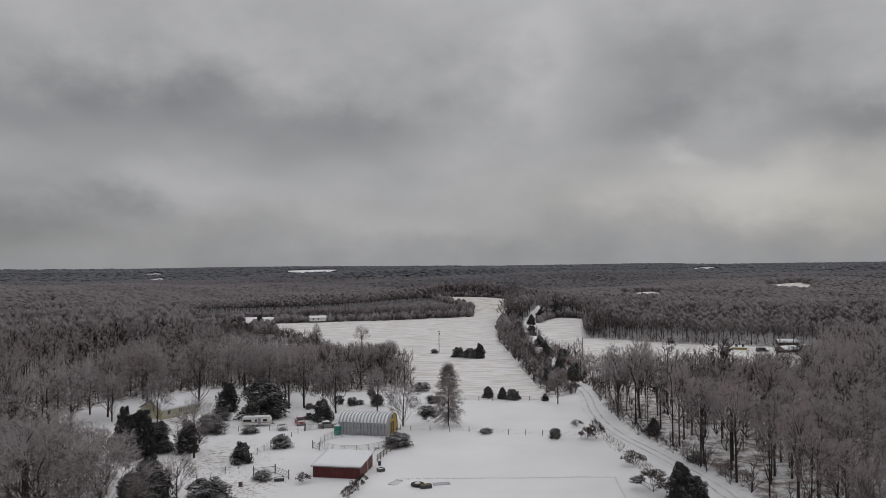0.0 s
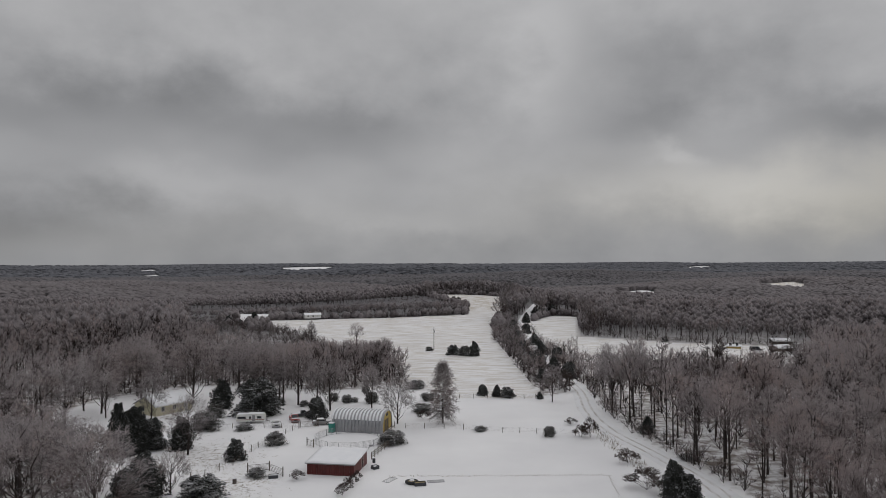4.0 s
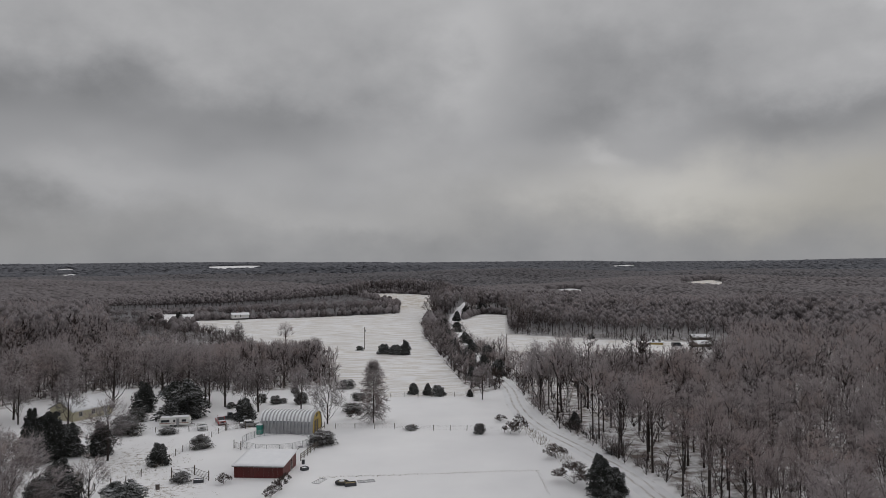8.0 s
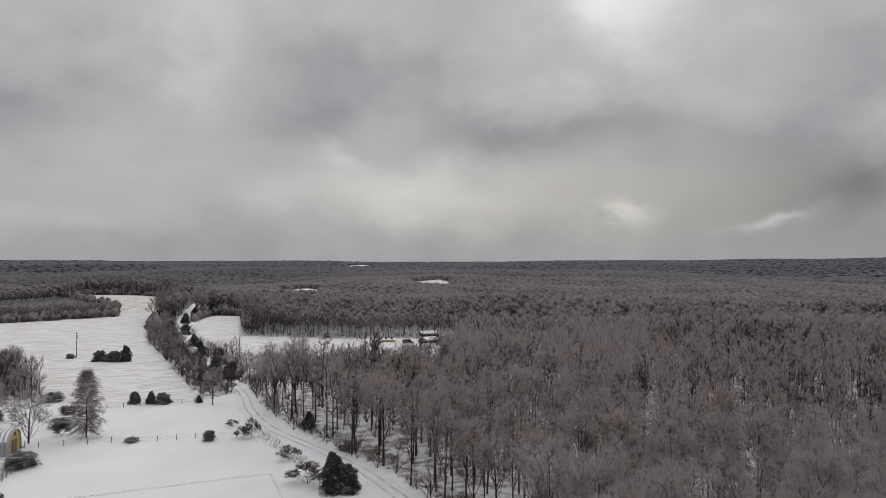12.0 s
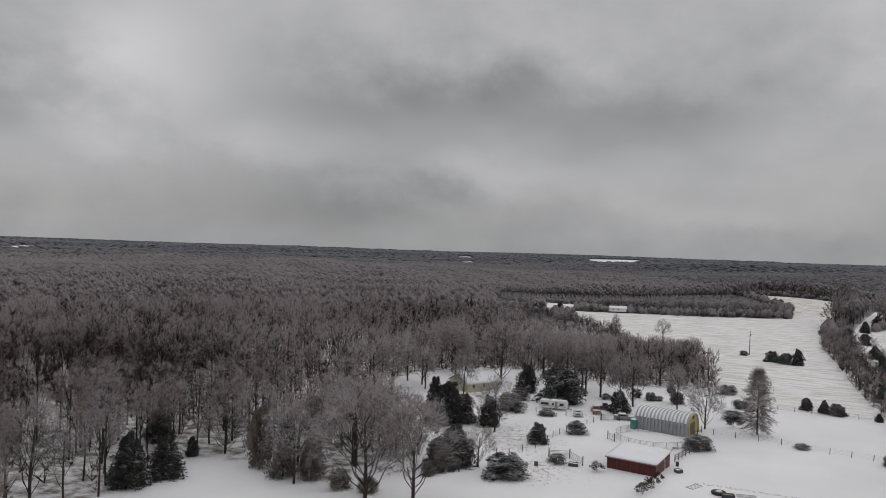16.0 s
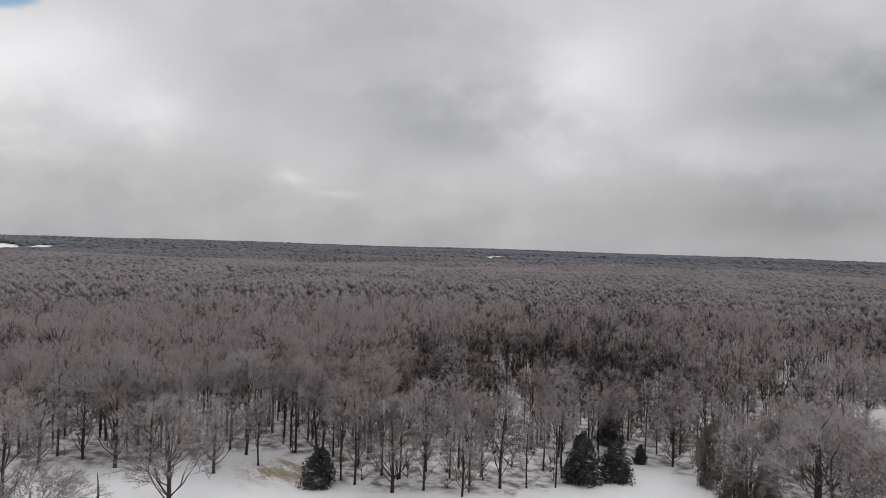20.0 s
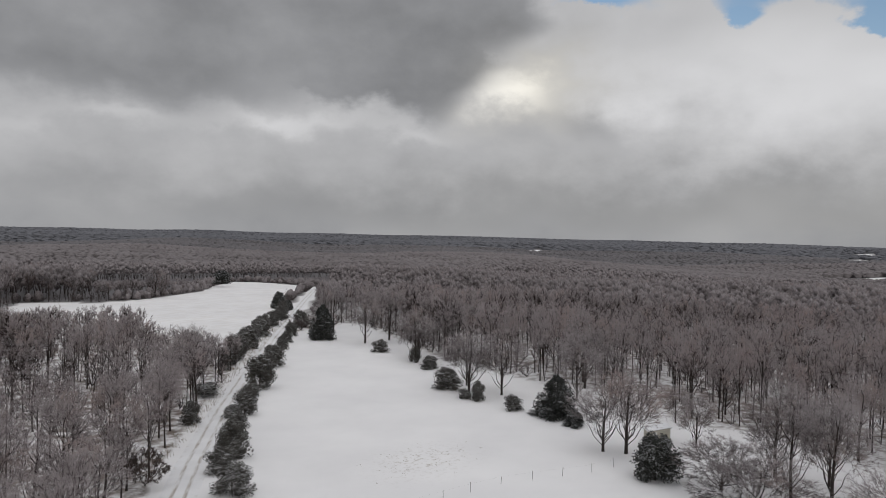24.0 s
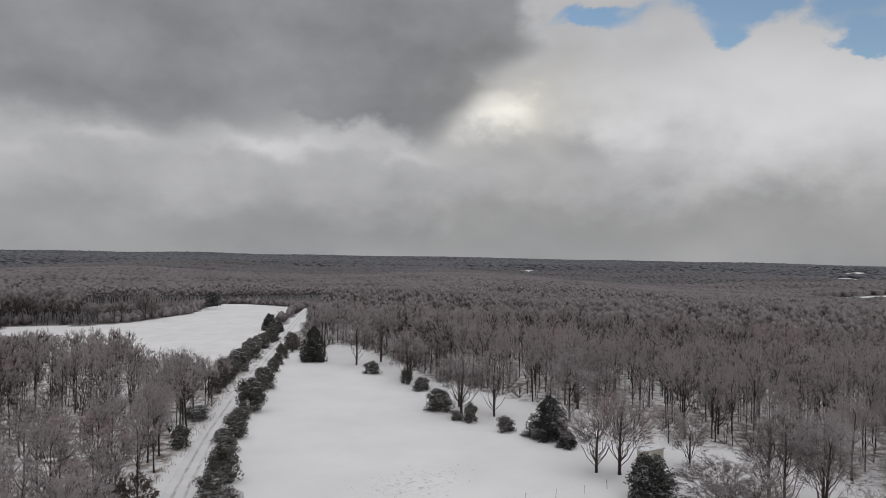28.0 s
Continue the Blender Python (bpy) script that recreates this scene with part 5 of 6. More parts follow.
def snow_slab(x0, x1, y0, y1, height, thick, seed=0, cells=(14, 10)):
    """An uneven layer of snow; height gives the roof under each place."""
    bm = bmesh.new()
    nx, ny = cells
    top, low = [], []
    for j in range(ny + 1):
        for i in range(nx + 1):
            rim = i in (0, nx) or j in (0, ny)
            x, y = x0 + (x1 - x0) * i / nx, y0 + (y1 - y0) * j / ny
            if rim:
                x += 0.06 * noise.noise((x * 1.3, y * 1.3, seed))
                y += 0.06 * noise.noise((x * 1.3, y * 1.3, seed + 5))
            z = height(x, y)
            t = thick * (0.5 if rim else 1.0) * (1 + 0.5 * noise.noise((x * 0.7, y * 0.7, seed + 9)))
            top.append(bm.verts.new((x, y, z + t)))
            low.append(bm.verts.new((x, y, z + 0.004)))
    at = lambda i, j: j * (nx + 1) + i
    for j in range(ny):
        for i in range(nx):
            bm.faces.new([top[at(i, j)], top[at(i + 1, j)], top[at(i + 1, j + 1)], top[at(i, j + 1)]])
    ring = [at(i, 0) for i in range(nx)] + [at(nx, j) for j in range(ny)] + [at(i, ny) for i in range(nx, 0, -1)] + [at(0, j) for j in range(ny, 0, -1)]
    for a, b in zip(ring, ring[1:] + ring[:1]):
        bm.faces.new([low[a], low[b], top[b], top[a]])
    return bm


def at_yard(x, y, turn, z=0.0):
    return pose(x, y, z, 0, 0, turn)


# ---------------------------------------------------------------- buildings
def quonset():
    """A ribbed steel arch barn with a yellow end wall."""
    hut = thing("quonset_barn", "ribbed galvanised steel arch barn with yellow end wall", "barn", at_yard(-18.2, 175.4, -13.0))
    long, wide, high = 12.6, 7.4, 4.5
    profile = []
    for i in range(25):
        a = math.pi * i / 24
        c, s = math.cos(a), math.sin(a)
        profile.append((-(wide / 2) * math.copysign(abs(c) ** 0.72, c), high * abs(s) ** 0.72))
    ribs = 15
    cell = long / ribs
    for k in range(ribs):
        bm = bmesh.new()
        rows = []
        for f, out in ((0.0, 0.0), (0.16, 0.0), (0.3, 0.26), (0.7, 0.26), (0.84, 0.0), (1.0, 0.0)):
            x = -long / 2 + (k + f) * cell
            rows.append([bm.verts.new((x, y * (1 + out / 4.2), z * (1 + out / 5.6))) for y, z in profile])
        for r, q in zip(rows, rows[1:]):
            for i in range(24):
                bm.faces.new([r[i], r[i + 1], q[i + 1], q[i]])
        part("arch_rib", bm, M_STEEL, hut)
        # a strip of snow lies in the hollow between two ribs, on the upper part of the arch
        bm = bmesh.new()
        rows = []
        for f, lift in ((-0.36, 0.16), (0.0, 0.3), (0.36, 0.16)):
            x = -long / 2 + (k + f) * cell
            rows.append([bm.verts.new((x, y * (1 + lift / 4.2), z * (1 + lift / 5.6) + 0.01)) for y, z in profile[4:21]])
        for r, q in zip(rows, rows[1:]):
            for i in range(16):
                bm.faces.new([r[i], r[i + 1], q[i + 1], q[i]])
        part("snow_strip", bm, M_SNOW, hut)
    for x, name in ((long / 2 - 0.25, "end_wall"), (-long / 2 + 0.2, "end_wall")):
        part(name, prism([(y * 0.985, z * 0.985) for y, z in profile], x - 0.05, x + 0.05, "x"), M_YELLOW, hut, "yellow painted end wall")
    x = long / 2 - 0.19
    door = part("door", boxed(x + 0.02, -0.4, 0.02, 0.06, 3.2, 2.7), M_TIMBER, hut, "dark timber barn door")
    for y in (-1.9, -0.4, 1.1):
        part("door_batten", boxed(x + 0.07, y, 0.1, 0.05, 0.14, 2.5), M_YELLOW, door)
    part("window", boxed(x + 0.01, 0.0, 3.4, 0.05, 1.0, 0.7), M_GLASS, hut)
    part("sill", boxed(0, -wide / 2 - 0.06, 0, long, 0.16, 0.28), M_GREY, hut, "concrete footing")
    part("sill", boxed(0, wide / 2 + 0.06, 0, long, 0.16, 0.28), M_GREY, hut, "concrete footing")
    for k, (y, z) in enumerate(((-2.6, 0.55), (-2.6, 1.0), (0.3, 0.55))):
        part("stall_board", boxed(long / 2 + 0.9, y + 1.4, z, 0.06, 2.6, 0.16), M_TIMBER, hut)
    for y in (-2.5, 0.0, 2.9):
        part("stall_post", boxed(long / 2 + 0.85, y, 0, 0.12, 0.12, 1.5), M_TIMBER, hut)


def red_shed():
    """A long low red shed with a snow-covered pent roof."""
    shed = thing("red_shed", "low dark red metal shed with snow-covered roof", "shed", at_yard(-19.5, 142.1, -10.0))
    long, deep, front, back = 9.1, 8.8, 2.2, 2.75
    roof = lambda x, y: front + (back - front) * (y + deep / 2) / deep + 0.1
    n = 10
    for k in range(n):
        x = -long / 2 + (k + 0.5) * long / n
        bm = boxed(x, -deep / 2, 0, long / n - 0.03, 0.06, front)
        box(bm, x - 0.22, -deep / 2 - 0.045, 0.05, 0.06, 0.04, front - 0.1)
        box(bm, x + 0.22, -deep / 2 - 0.045, 0.05, 0.06, 0.04, front - 0.1)
        part("siding_panel", bm, M_RED, shed)
        part("siding_panel", boxed(x, deep / 2, 0, long / n - 0.03, 0.06, back), M_RED, shed)
    for side in (-1, 1):
        for k in range(12):
            y = -deep / 2 + (k + 0.5) * deep / 12
            if side > 0 and k == 7:
                # a dark glass slab fills the gap in place of the shade inside
                part("doorway", boxed(long / 2 - 0.3, y, 0, 0.1, 0.85, 2.1), M_GLASS, shed, "dark slab standing in for the shade inside the doorway")
                for dy in (-0.44, 0.44):
                    part("door_post", boxed(long / 2 + 0.03, y + dy, 0, 0.1, 0.09, 2.25), M_WHITE, shed, "white door post")
                continue
            h0, h1 = roof(0, y - deep / 24) - 0.1, roof(0, y + deep / 24) - 0.1
            bm = prism([(y - deep / 24 + 0.015, 0), (y + deep / 24 - 0.015, 0), (y + deep / 24 - 0.015, h1), (y - deep / 24 + 0.015, h0)],
                       side * long / 2 - 0.03, side * long / 2 + 0.03, "x")
            part("siding_panel", bm, M_RED, shed)
    part("roof", prism([(-deep / 2 - 0.4, roof(0, -deep / 2 - 0.4) - 0.1), (deep / 2 + 0.4, roof(0, deep / 2 + 0.4) - 0.1),
                        (deep / 2 + 0.4, roof(0, deep / 2 + 0.4)), (-deep / 2 - 0.4, roof(0, -deep / 2 - 0.4))], -long / 2 - 0.3, long / 2 + 0.3, "x"), M_STEEL, shed)
    part("snow_cover", snow_slab(-long / 2 - 0.34, long / 2 + 0.34, -deep / 2 - 0.44, deep / 2 + 0.44, roof, 0.16, 3), M_SNOW, shed, smooth=True)
    for y in (-deep / 2 - 0.44,):
        part("fascia", boxed(0, y, front - 0.12, long + 0.6, 0.05, 0.2), M_GREY, shed)
    part("lamp_arm", rodded((long / 2, deep / 2, 2.7), (long / 2 + 0.9, deep / 2, 3.6), 0.05), M_PIPE, shed)
    part("yard_lamp", boxed(long / 2 + 0.9, deep / 2, 3.45, 0.9, 0.4, 0.25, 0, 0.05), M_GREY, shed)


def gable_house(name, label, m, long, deep, wall_h, rise, mat, chimney=True, windows=3, snow=0.14, door=True):
    """A one-storey house with a snowy gable roof; the ridge runs along x."""
    house = thing(name, label, "house" if "house" in name else "building", m)
    for y in (-deep / 2, deep / 2):
        part("wall", boxed(0, y, 0, long, 0.16, wall_h), mat, house)
    for x in (-long / 2 + 0.08, long / 2 - 0.08):
        part("gable_wall", prism([(-deep / 2 + 0.08, 0), (deep / 2 - 0.08, 0), (deep / 2 - 0.08, wall_h), (0, wall_h + rise), (-deep / 2 + 0.08, wall_h)], x - 0.08, x + 0.08, "x"), mat, house)
    over = 0.45
    for s in (-1, 1):
        low = wall_h - rise * over / (deep / 2)
        part("roof_slope", prism([(0, wall_h + rise), (s * (deep / 2 + over), low), (s * (deep / 2 + over), low + 0.12), (0, wall_h + rise + 0.12)], -long / 2 - over, long / 2 + over, "x"), M_GREY, house)
        under = lambda x, y: wall_h + rise + 0.12 - rise * abs(y) / (deep / 2)
        part("snow_cover", snow_slab(-long / 2 - over - 0.03, long / 2 + over + 0.03, min(0, s * (deep / 2 + over)), max(0, s * (deep / 2 + over)), under, snow, 2 + s, (12, 5)), M_SNOW, house, smooth=True)
        part("fascia", boxed(0, s * (deep / 2 + over + 0.02), low - 0.05, long + 2 * over, 0.04, 0.16), M_WHITE, house)
    for s in (-1, 1):
        for k in range(windows):
            x = -long / 2 + long * (k + 0.6) / (windows + 0.2)
            w = part("window", boxed(x, s * (deep / 2 + 0.075), 1.0, 0.95, 0.05, 1.1), M_GLASS, house)
            for dx in (-0.5, 0, 0.5):
                part("frame_bar", boxed(x + dx, s * (deep / 2 + 0.1), 0.95, 0.07, 0.06, 1.2), M_WHITE, w)
            part("window_sill", boxed(x, s * (deep / 2 + 0.12), 0.9, 1.15, 0.1, 0.06), M_WHITE, w)
        w = part("window", boxed(s * (long / 2 + 0.005), 0.8, 1.0, 0.05, 0.9, 1.1), M_GLASS, house)
        part("window_sill", boxed(s * (long / 2 + 0.04), 0.8, 0.9, 0.1, 1.1, 0.06), M_WHITE, w)
    if door:
        d = part("door", boxed(long * 0.32, -deep / 2 - 0.09, 0.05, 0.95, 0.05, 2.05), M_WHITE, house)
        part("door_handle", boxed(long * 0.32 + 0.38, -deep / 2 - 0.14, 1.0, 0.1, 0.05, 0.05), M_STEEL, d)
    if chimney:
        c = part("chimney", boxed(-long * 0.12, deep * 0.14, wall_h + rise * 0.4, 0.7, 0.7, rise * 0.6 + 1.1), M_BRICK, house, "brick chimney")
        part("snow_cap", boxed(-long * 0.12, deep * 0.14, wall_h + rise + 1.1, 0.8, 0.8, 0.14, 0, 0.05), M_SNOW, c)
    return house


def pent_shed():
    """A small cream shed with a steep pent roof, half hidden by a cedar."""
    hut = thing("garden_shed", "small cream shed with a sloping snowy roof beside a cedar", "shed", at_yard(-144.3, -46.8, 127))
    for y in (-1.5, 1.5):
        part("wall", prism([(-2.15, 0), (2.15, 0), (2.15, 2.75), (-2.15, 1.95)], y - 0.05, y + 0.05), M_PALE, hut)
    for x, h in ((-2.1, 1.95), (2.1, 2.74)):
        part("side_wall", boxed(x, 0, 0, 0.1, 2.9, h), M_PALE, hut)
    part("roof", prism([(-2.4, 1.92), (2.4, 2.81), (2.4, 2.9), (-2.4, 2.01)], -1.8, 1.8), M_GREY, hut)
    part("snow_cover", snow_slab(-2.43, 2.43, -1.83, 1.83, lambda x, y: 2.46 + 0.186 * x, 0.15, 5, (8, 6)), M_SNOW, hut, smooth=True)
    door = part("door", boxed(-0.9, -1.57, 0.05, 0.85, 0.05, 1.8), M_WHITE, hut)
    part("door_handle", boxed(-0.58, -1.61, 0.9, 0.1, 0.05, 0.05), M_STEEL, door)
    part("corner_trim", boxed(2.12, -1.56, 0, 0.12, 0.05, 2.7), M_WHITE, hut)


def wheel(parent, x, y, r, w):
    """A wheel: tyre and rim."""
    t = part("wheel", rodded((x, y - w / 2, r), (x, y + w / 2, r), r, 14), M_TYRE, parent)
    part("rim", rodded((x, y - w / 2 - 0.012, r), (x, y + w / 2 + 0.012, r), r * 0.55, 10), M_STEEL, t)


def vehicle(name, label, m, paint, style, long=5.0, wide=1.85, snow=True):
    """A pickup, car or van under a crust of snow; the front looks along +x."""
    car = thing(name, label, "pickup truck" if style == "pickup" else style, m)
    a = long / 2
    lower = [(-a, 0.42), (-a + 0.05, 0.98), (a - 1.3, 1.02), (a - 0.1, 0.9), (a, 0.45), (a - 0.6, 0.32), (-a + 0.3, 0.32)]
    bm = prism(lower, -wide / 2, wide / 2)
    bmesh.ops.bevel(bm, geom=bm.edges[:], offset=0.05, segments=2, affect="EDGES")
    part("body", bm, paint, car)
    if style == "pickup":
        c0, c1, h = -0.35, a - 1.35, 1.78
    elif style == "van":
        c0, c1, h = -a + 0.1, a - 1.0, 1.95
    else:
        c0, c1, h = -a + 0.9, a - 1.3, 1.46
    cab = [(c0, 0.98), (c0 + 0.18, h), (c1 - 0.55, h), (c1, 1.0)]
    bm = prism(cab, -wide / 2 + 0.08, wide / 2 - 0.08)
    bmesh.ops.bevel(bm, geom=bm.edges[:], offset=0.05, segments=2, affect="EDGES")
    part("cab", bm, paint, car)
    for s in (-1, 1):
        y = s * (wide / 2 - 0.07)
        glass = [(c0 + 0.2, 1.05), (c0 + 0.32, h - 0.12), (c1 - 0.66, h - 0.12), (c1 - 0.16, 1.05)]
        part("side_window", prism(glass, y - 0.015, y + 0.015), M_GLASS, car)
        part("headlight", boxed(a - 0.03, s * (wide / 2 - 0.3), 0.66, 0.08, 0.34, 0.16, 0, 0.03), M_LAMP, car)
        part("tail_light", boxed(-a + 0.01, s * (wide / 2 - 0.2), 0.68, 0.06, 0.2, 0.22, 0, 0.02), M_CARRED, car)
        part("mirror", boxed(c1 - 0.35, s * (wide / 2 + 0.1), 1.05, 0.12, 0.2, 0.16, 0, 0.03), M_CARDARK, car)
        for x in (-a + 0.95, a - 0.95):
            wheel(car, x, s * (wide / 2 - 0.1), 0.34, 0.22)
    part("windscreen", prism([(c1 - 0.50, h - 0.08), (c1 - 0.04, 1.06), (c1 - 0.02, 1.06), (c1 - 0.48, h - 0.08)], -wide / 2 + 0.22, wide / 2 - 0.22), M_GLASS, car)
    part("bumper", boxed(a + 0.02, 0, 0.38, 0.14, wide - 0.1, 0.2, 0, 0.04), M_STEEL, car)
    part("bumper", boxed(-a - 0.02, 0, 0.4, 0.14, wide - 0.1, 0.2, 0, 0.04), M_STEEL, car)
    part("grille", boxed(a - 0.03, 0, 0.62, 0.06, wide - 1.05, 0.2), M_TYRE, car)
    if snow:
        part("roof_snow", snow_slab(c0 + 0.2, c1 - 0.6, -wide / 2 + 0.12, wide / 2 - 0.12, lambda x, y: h - 0.01, 0.12, 4, (5, 5)), M_SNOW, car, smooth=True)
        part("bonnet_snow", snow_slab(c1 + 0.02, a - 0.2, -wide / 2 + 0.1, wide / 2 - 0.1, lambda x, y: 1.0, 0.1, 6, (5, 5)), M_SNOW, car, smooth=True)
        if style != "van":
            part("rear_snow", snow_slab(-a + 0.1, c0 - 0.06, -wide / 2 + 0.1, wide / 2 - 0.1, lambda x, y: 0.97, 0.11, 8, (5, 5)), M_SNOW, car, smooth=True)
    return car


def camper():
    """A white travel trailer parked before the big cedar."""
    van = thing("travel_trailer", "white travel trailer with brown window band, snow on its roof", "trailer", at_yard(-46.4, 182.6, 6) @ Matrix.Diagonal((0.95, 0.95, 0.84, 1)))
    bm = prism([(-3.7, 0.62), (-3.8, 1.4), (-3.55, 2.72), (3.3, 2.82), (3.75, 2.0), (3.4, 0.62)], -1.2, 1.2)
    bmesh.ops.bevel(bm, geom=bm.edges[:], offset=0.12, segments=3, affect="EDGES")
    part("body", bm, M_WHITE, van)
    part("stripe", boxed(-0.1, -1.2, 1.16, 6.9, 0.03, 0.16), M_BRICK, van, "brown stripe")
    part("stripe", boxed(-0.1, 1.2, 1.16, 6.9, 0.03, 0.16), M_BRICK, van, "brown stripe")
    for x, w in ((-2.3, 2.1), (-0.1, 0.5), (2.2, 1.1)):
        for y in (-1.21, 1.21):
            g = part("window", boxed(x, y, 1.55, w, 0.03, 0.62, 0, 0.01), M_GLASS, van)
            part("window_frame", boxed(x, y, 1.5, w + 0.12, 0.02, 0.05), M_GREY, g)
    d = part("door", boxed(0.75, -1.21, 0.72, 0.72, 0.04, 1.8, 0, 0.015), M_GREY, van)
    part("door_handle", boxed(1.0, -1.25, 1.5, 0.1, 0.05, 0.05), M_STEEL, d)
    part("roof_snow", snow_slab(-3.5, 3.3, -1.15, 1.15, lambda x, y: 2.74 + 0.013 * (x + 3.5), 0.14, 11, (10, 5)), M_SNOW, van, smooth=True)
    part("roof_vent", boxed(-1.0, 0.0, 2.76, 0.6, 0.6, 0.28, 0, 0.05), M_GREY, van)
    for x in (-0.9, 0.1):
        for y in (-1.1, 1.1):
            wheel(van, x, y, 0.34, 0.2)
    bm = rodded((3.4, 0.5, 0.55), (4.7, 0, 0.5), 0.05)
    rod(bm, (3.4, -0.5, 0.55), (4.7, 0, 0.5), 0.05)
    part("hitch", bm, M_PIPE, van)
    part("gas_bottle", rodded((3.95, 0, 0.6), (3.95, 0, 1.1), 0.16, 10), M_GREY, van)
    part("jack", rodded((4.6, 0, 0.0), (4.6, 0, 0.7), 0.04), M_PIPE, van)


def toilet():
    hut = thing("portable_toilet", "teal plastic portable toilet with snow on top", "toilet", at_yard(-25.0, 172.2, -20))
    part("cabin", boxed(0, 0, 0.08, 1.15, 1.15, 2.05, 0, 0.06), M_TEAL, hut)
    part("door", boxed(0, -0.585, 0.2, 0.8, 0.03, 1.75, 0, 0.01), M_TEAL, hut)
    part("skid", boxed(0, 0, 0, 1.2, 1.2, 0.08), M_GREY, hut)
    part("snow_cap", boxed(0, 0, 2.13, 1.18, 1.18, 0.2, 0, 0.08), M_SNOW, hut)
    part("vent_pipe", rodded((0.4, 0.4, 2.1), (0.4, 0.4, 2.6), 0.05), M_GREY, hut)


# ---------------------------------------------------------------- fences and yard gear
def mesh_of(name, bm, mat):
    me = bpy.data.meshes.new(name)
    bmesh.ops.recalc_face_normals(bm, faces=bm.faces)
    bm.to_mesh(me)
    bm.free()
    me.materials.append(mat)
    return me


POST_ROUND = mesh_of("post", rodded((0, 0, -0.2), (0, 0, 1.35), 0.075, 7), M_TIMBER)
POST_STEEL = mesh_of("post", rodded((0, 0, -0.2), (0, 0, 1.45), 0.035, 5), M_PIPE)


def along(line, gap):
    """Places and headings at even steps on a broken line."""
    out = []
    for (ax, ay), (bx, by) in zip(line, line[1:]):
        d = math.hypot(bx - ax, by - ay)
        n = max(1, round(d / gap))
        for k in range(n):
            out.append((ax + (bx - ax) * k / n, ay + (by - ay) * k / n))
    return out + [line[-1]]


def wire_fence(line, gap, label, post=POST_ROUND, strands=(0.35, 0.65, 0.95, 1.2), wire=0.008, tall=1.0):
    fence = thing("fence", label, "fence", Matrix.Translation((*line[0], 0)))
    o = Vector((*line[0], 0))
    spots = [Vector((x, y, 0)) - o for x, y in along(line, gap)]
    rng = random.Random(len(spots) * 7 + int(line[0][0]))
    for p in spots:
        ob = new("post", post)
        ob.parent = fence
        ob.matrix_basis = Matrix.Translation(p) @ pose(0, 0, 0, rng.uniform(-4, 4), rng.uniform(-4, 4), rng.uniform(0, 360)) @ Matrix.Diagonal((1, 1, tall * rng.uniform(0.85, 1.1), 1))
    for z in strands:
        bm = bmesh.new()
        for p, q in zip(spots, spots[1:]):
            rod(bm, p + Vector((0, 0, z * tall)), q + Vector((0, 0, z * tall)), wire, 3)
        part("wire", bm, M_PIPE, fence)
    return fence


def rail_fence(line, gap, label, heights=(0.45, 0.85, 1.25), mat=None):
    fence = thing("fence", label, "fence", Matrix.Translation((*line[0], 0)))
    o = Vector((*line[0], 0))
    spots = [Vector((x, y, 0)) - o for x, y in along(line, gap)]
    for p in spots:
        part("post", rodded(p + Vector((0, 0, -0.2)), p + Vector((0, 0, 1.5)), 0.09, 6), M_TIMBER, fence)
    for p, q in zip(spots, spots[1:]):
        for z in heights:
            d = q - p
            bm = boxed(0, 0, 0, d.length + 0.1, 0.05, 0.15)
            bm.transform(Matrix.Translation((p + q) / 2 + Vector((0, 0, z))) @ Matrix.Rotation(math.atan2(d.y, d.x), 4, "Z"))
            part("rail", bm, M_TIMBER, fence)
    return fence


def pipe_panel(long, mat, high=1.5, rails=6):
    """Meshes of one livestock panel: frame and rails."""
    bm = bmesh.new()
    for x in (0, long):
        rod(bm, (x, 0, 0.02), (x, 0, high), 0.035, 6)
    for z in (0.15, high):
        rod(bm, (0, 0, z), (long, 0, z), 0.035, 6)
    frame_me = mesh_of("panel_frame", bm, mat)
    bm = bmesh.new()
    for k in range(1, rails):
        z = 0.15 + (high - 0.15) * k / rails
        rod(bm, (0, 0, z), (long, 0, z), 0.024, 5)
    return frame_me, mesh_of("rail", bm, mat)


def round_pen():
    pen = thing("round_pen", "round pen of grey steel livestock panels on snow", "pen", Matrix.Translation((-19.9, 163.6, 0)))
    n, r = 18, 7.6
    chord = 2 * r * math.sin(math.pi / n)
    panel, rails = pipe_panel(chord - 0.08, M_STEELPIPE)
    for k in range(n):
        a0, a1 = 2 * math.pi * k / n, 2 * math.pi * (k + 1) / n
        p = Vector((r * math.cos(a0), r * math.sin(a0), 0))
        q = Vector((r * math.cos(a1), r * math.sin(a1), 0))
        d = q - p
        ob = new("panel", panel)
        ob.parent = pen
        ob.matrix_basis = Matrix.Translation(p) @ Matrix.Rotation(math.atan2(d.y, d.x), 4, "Z")
        sub = new("infill", rails)
        sub.parent = ob


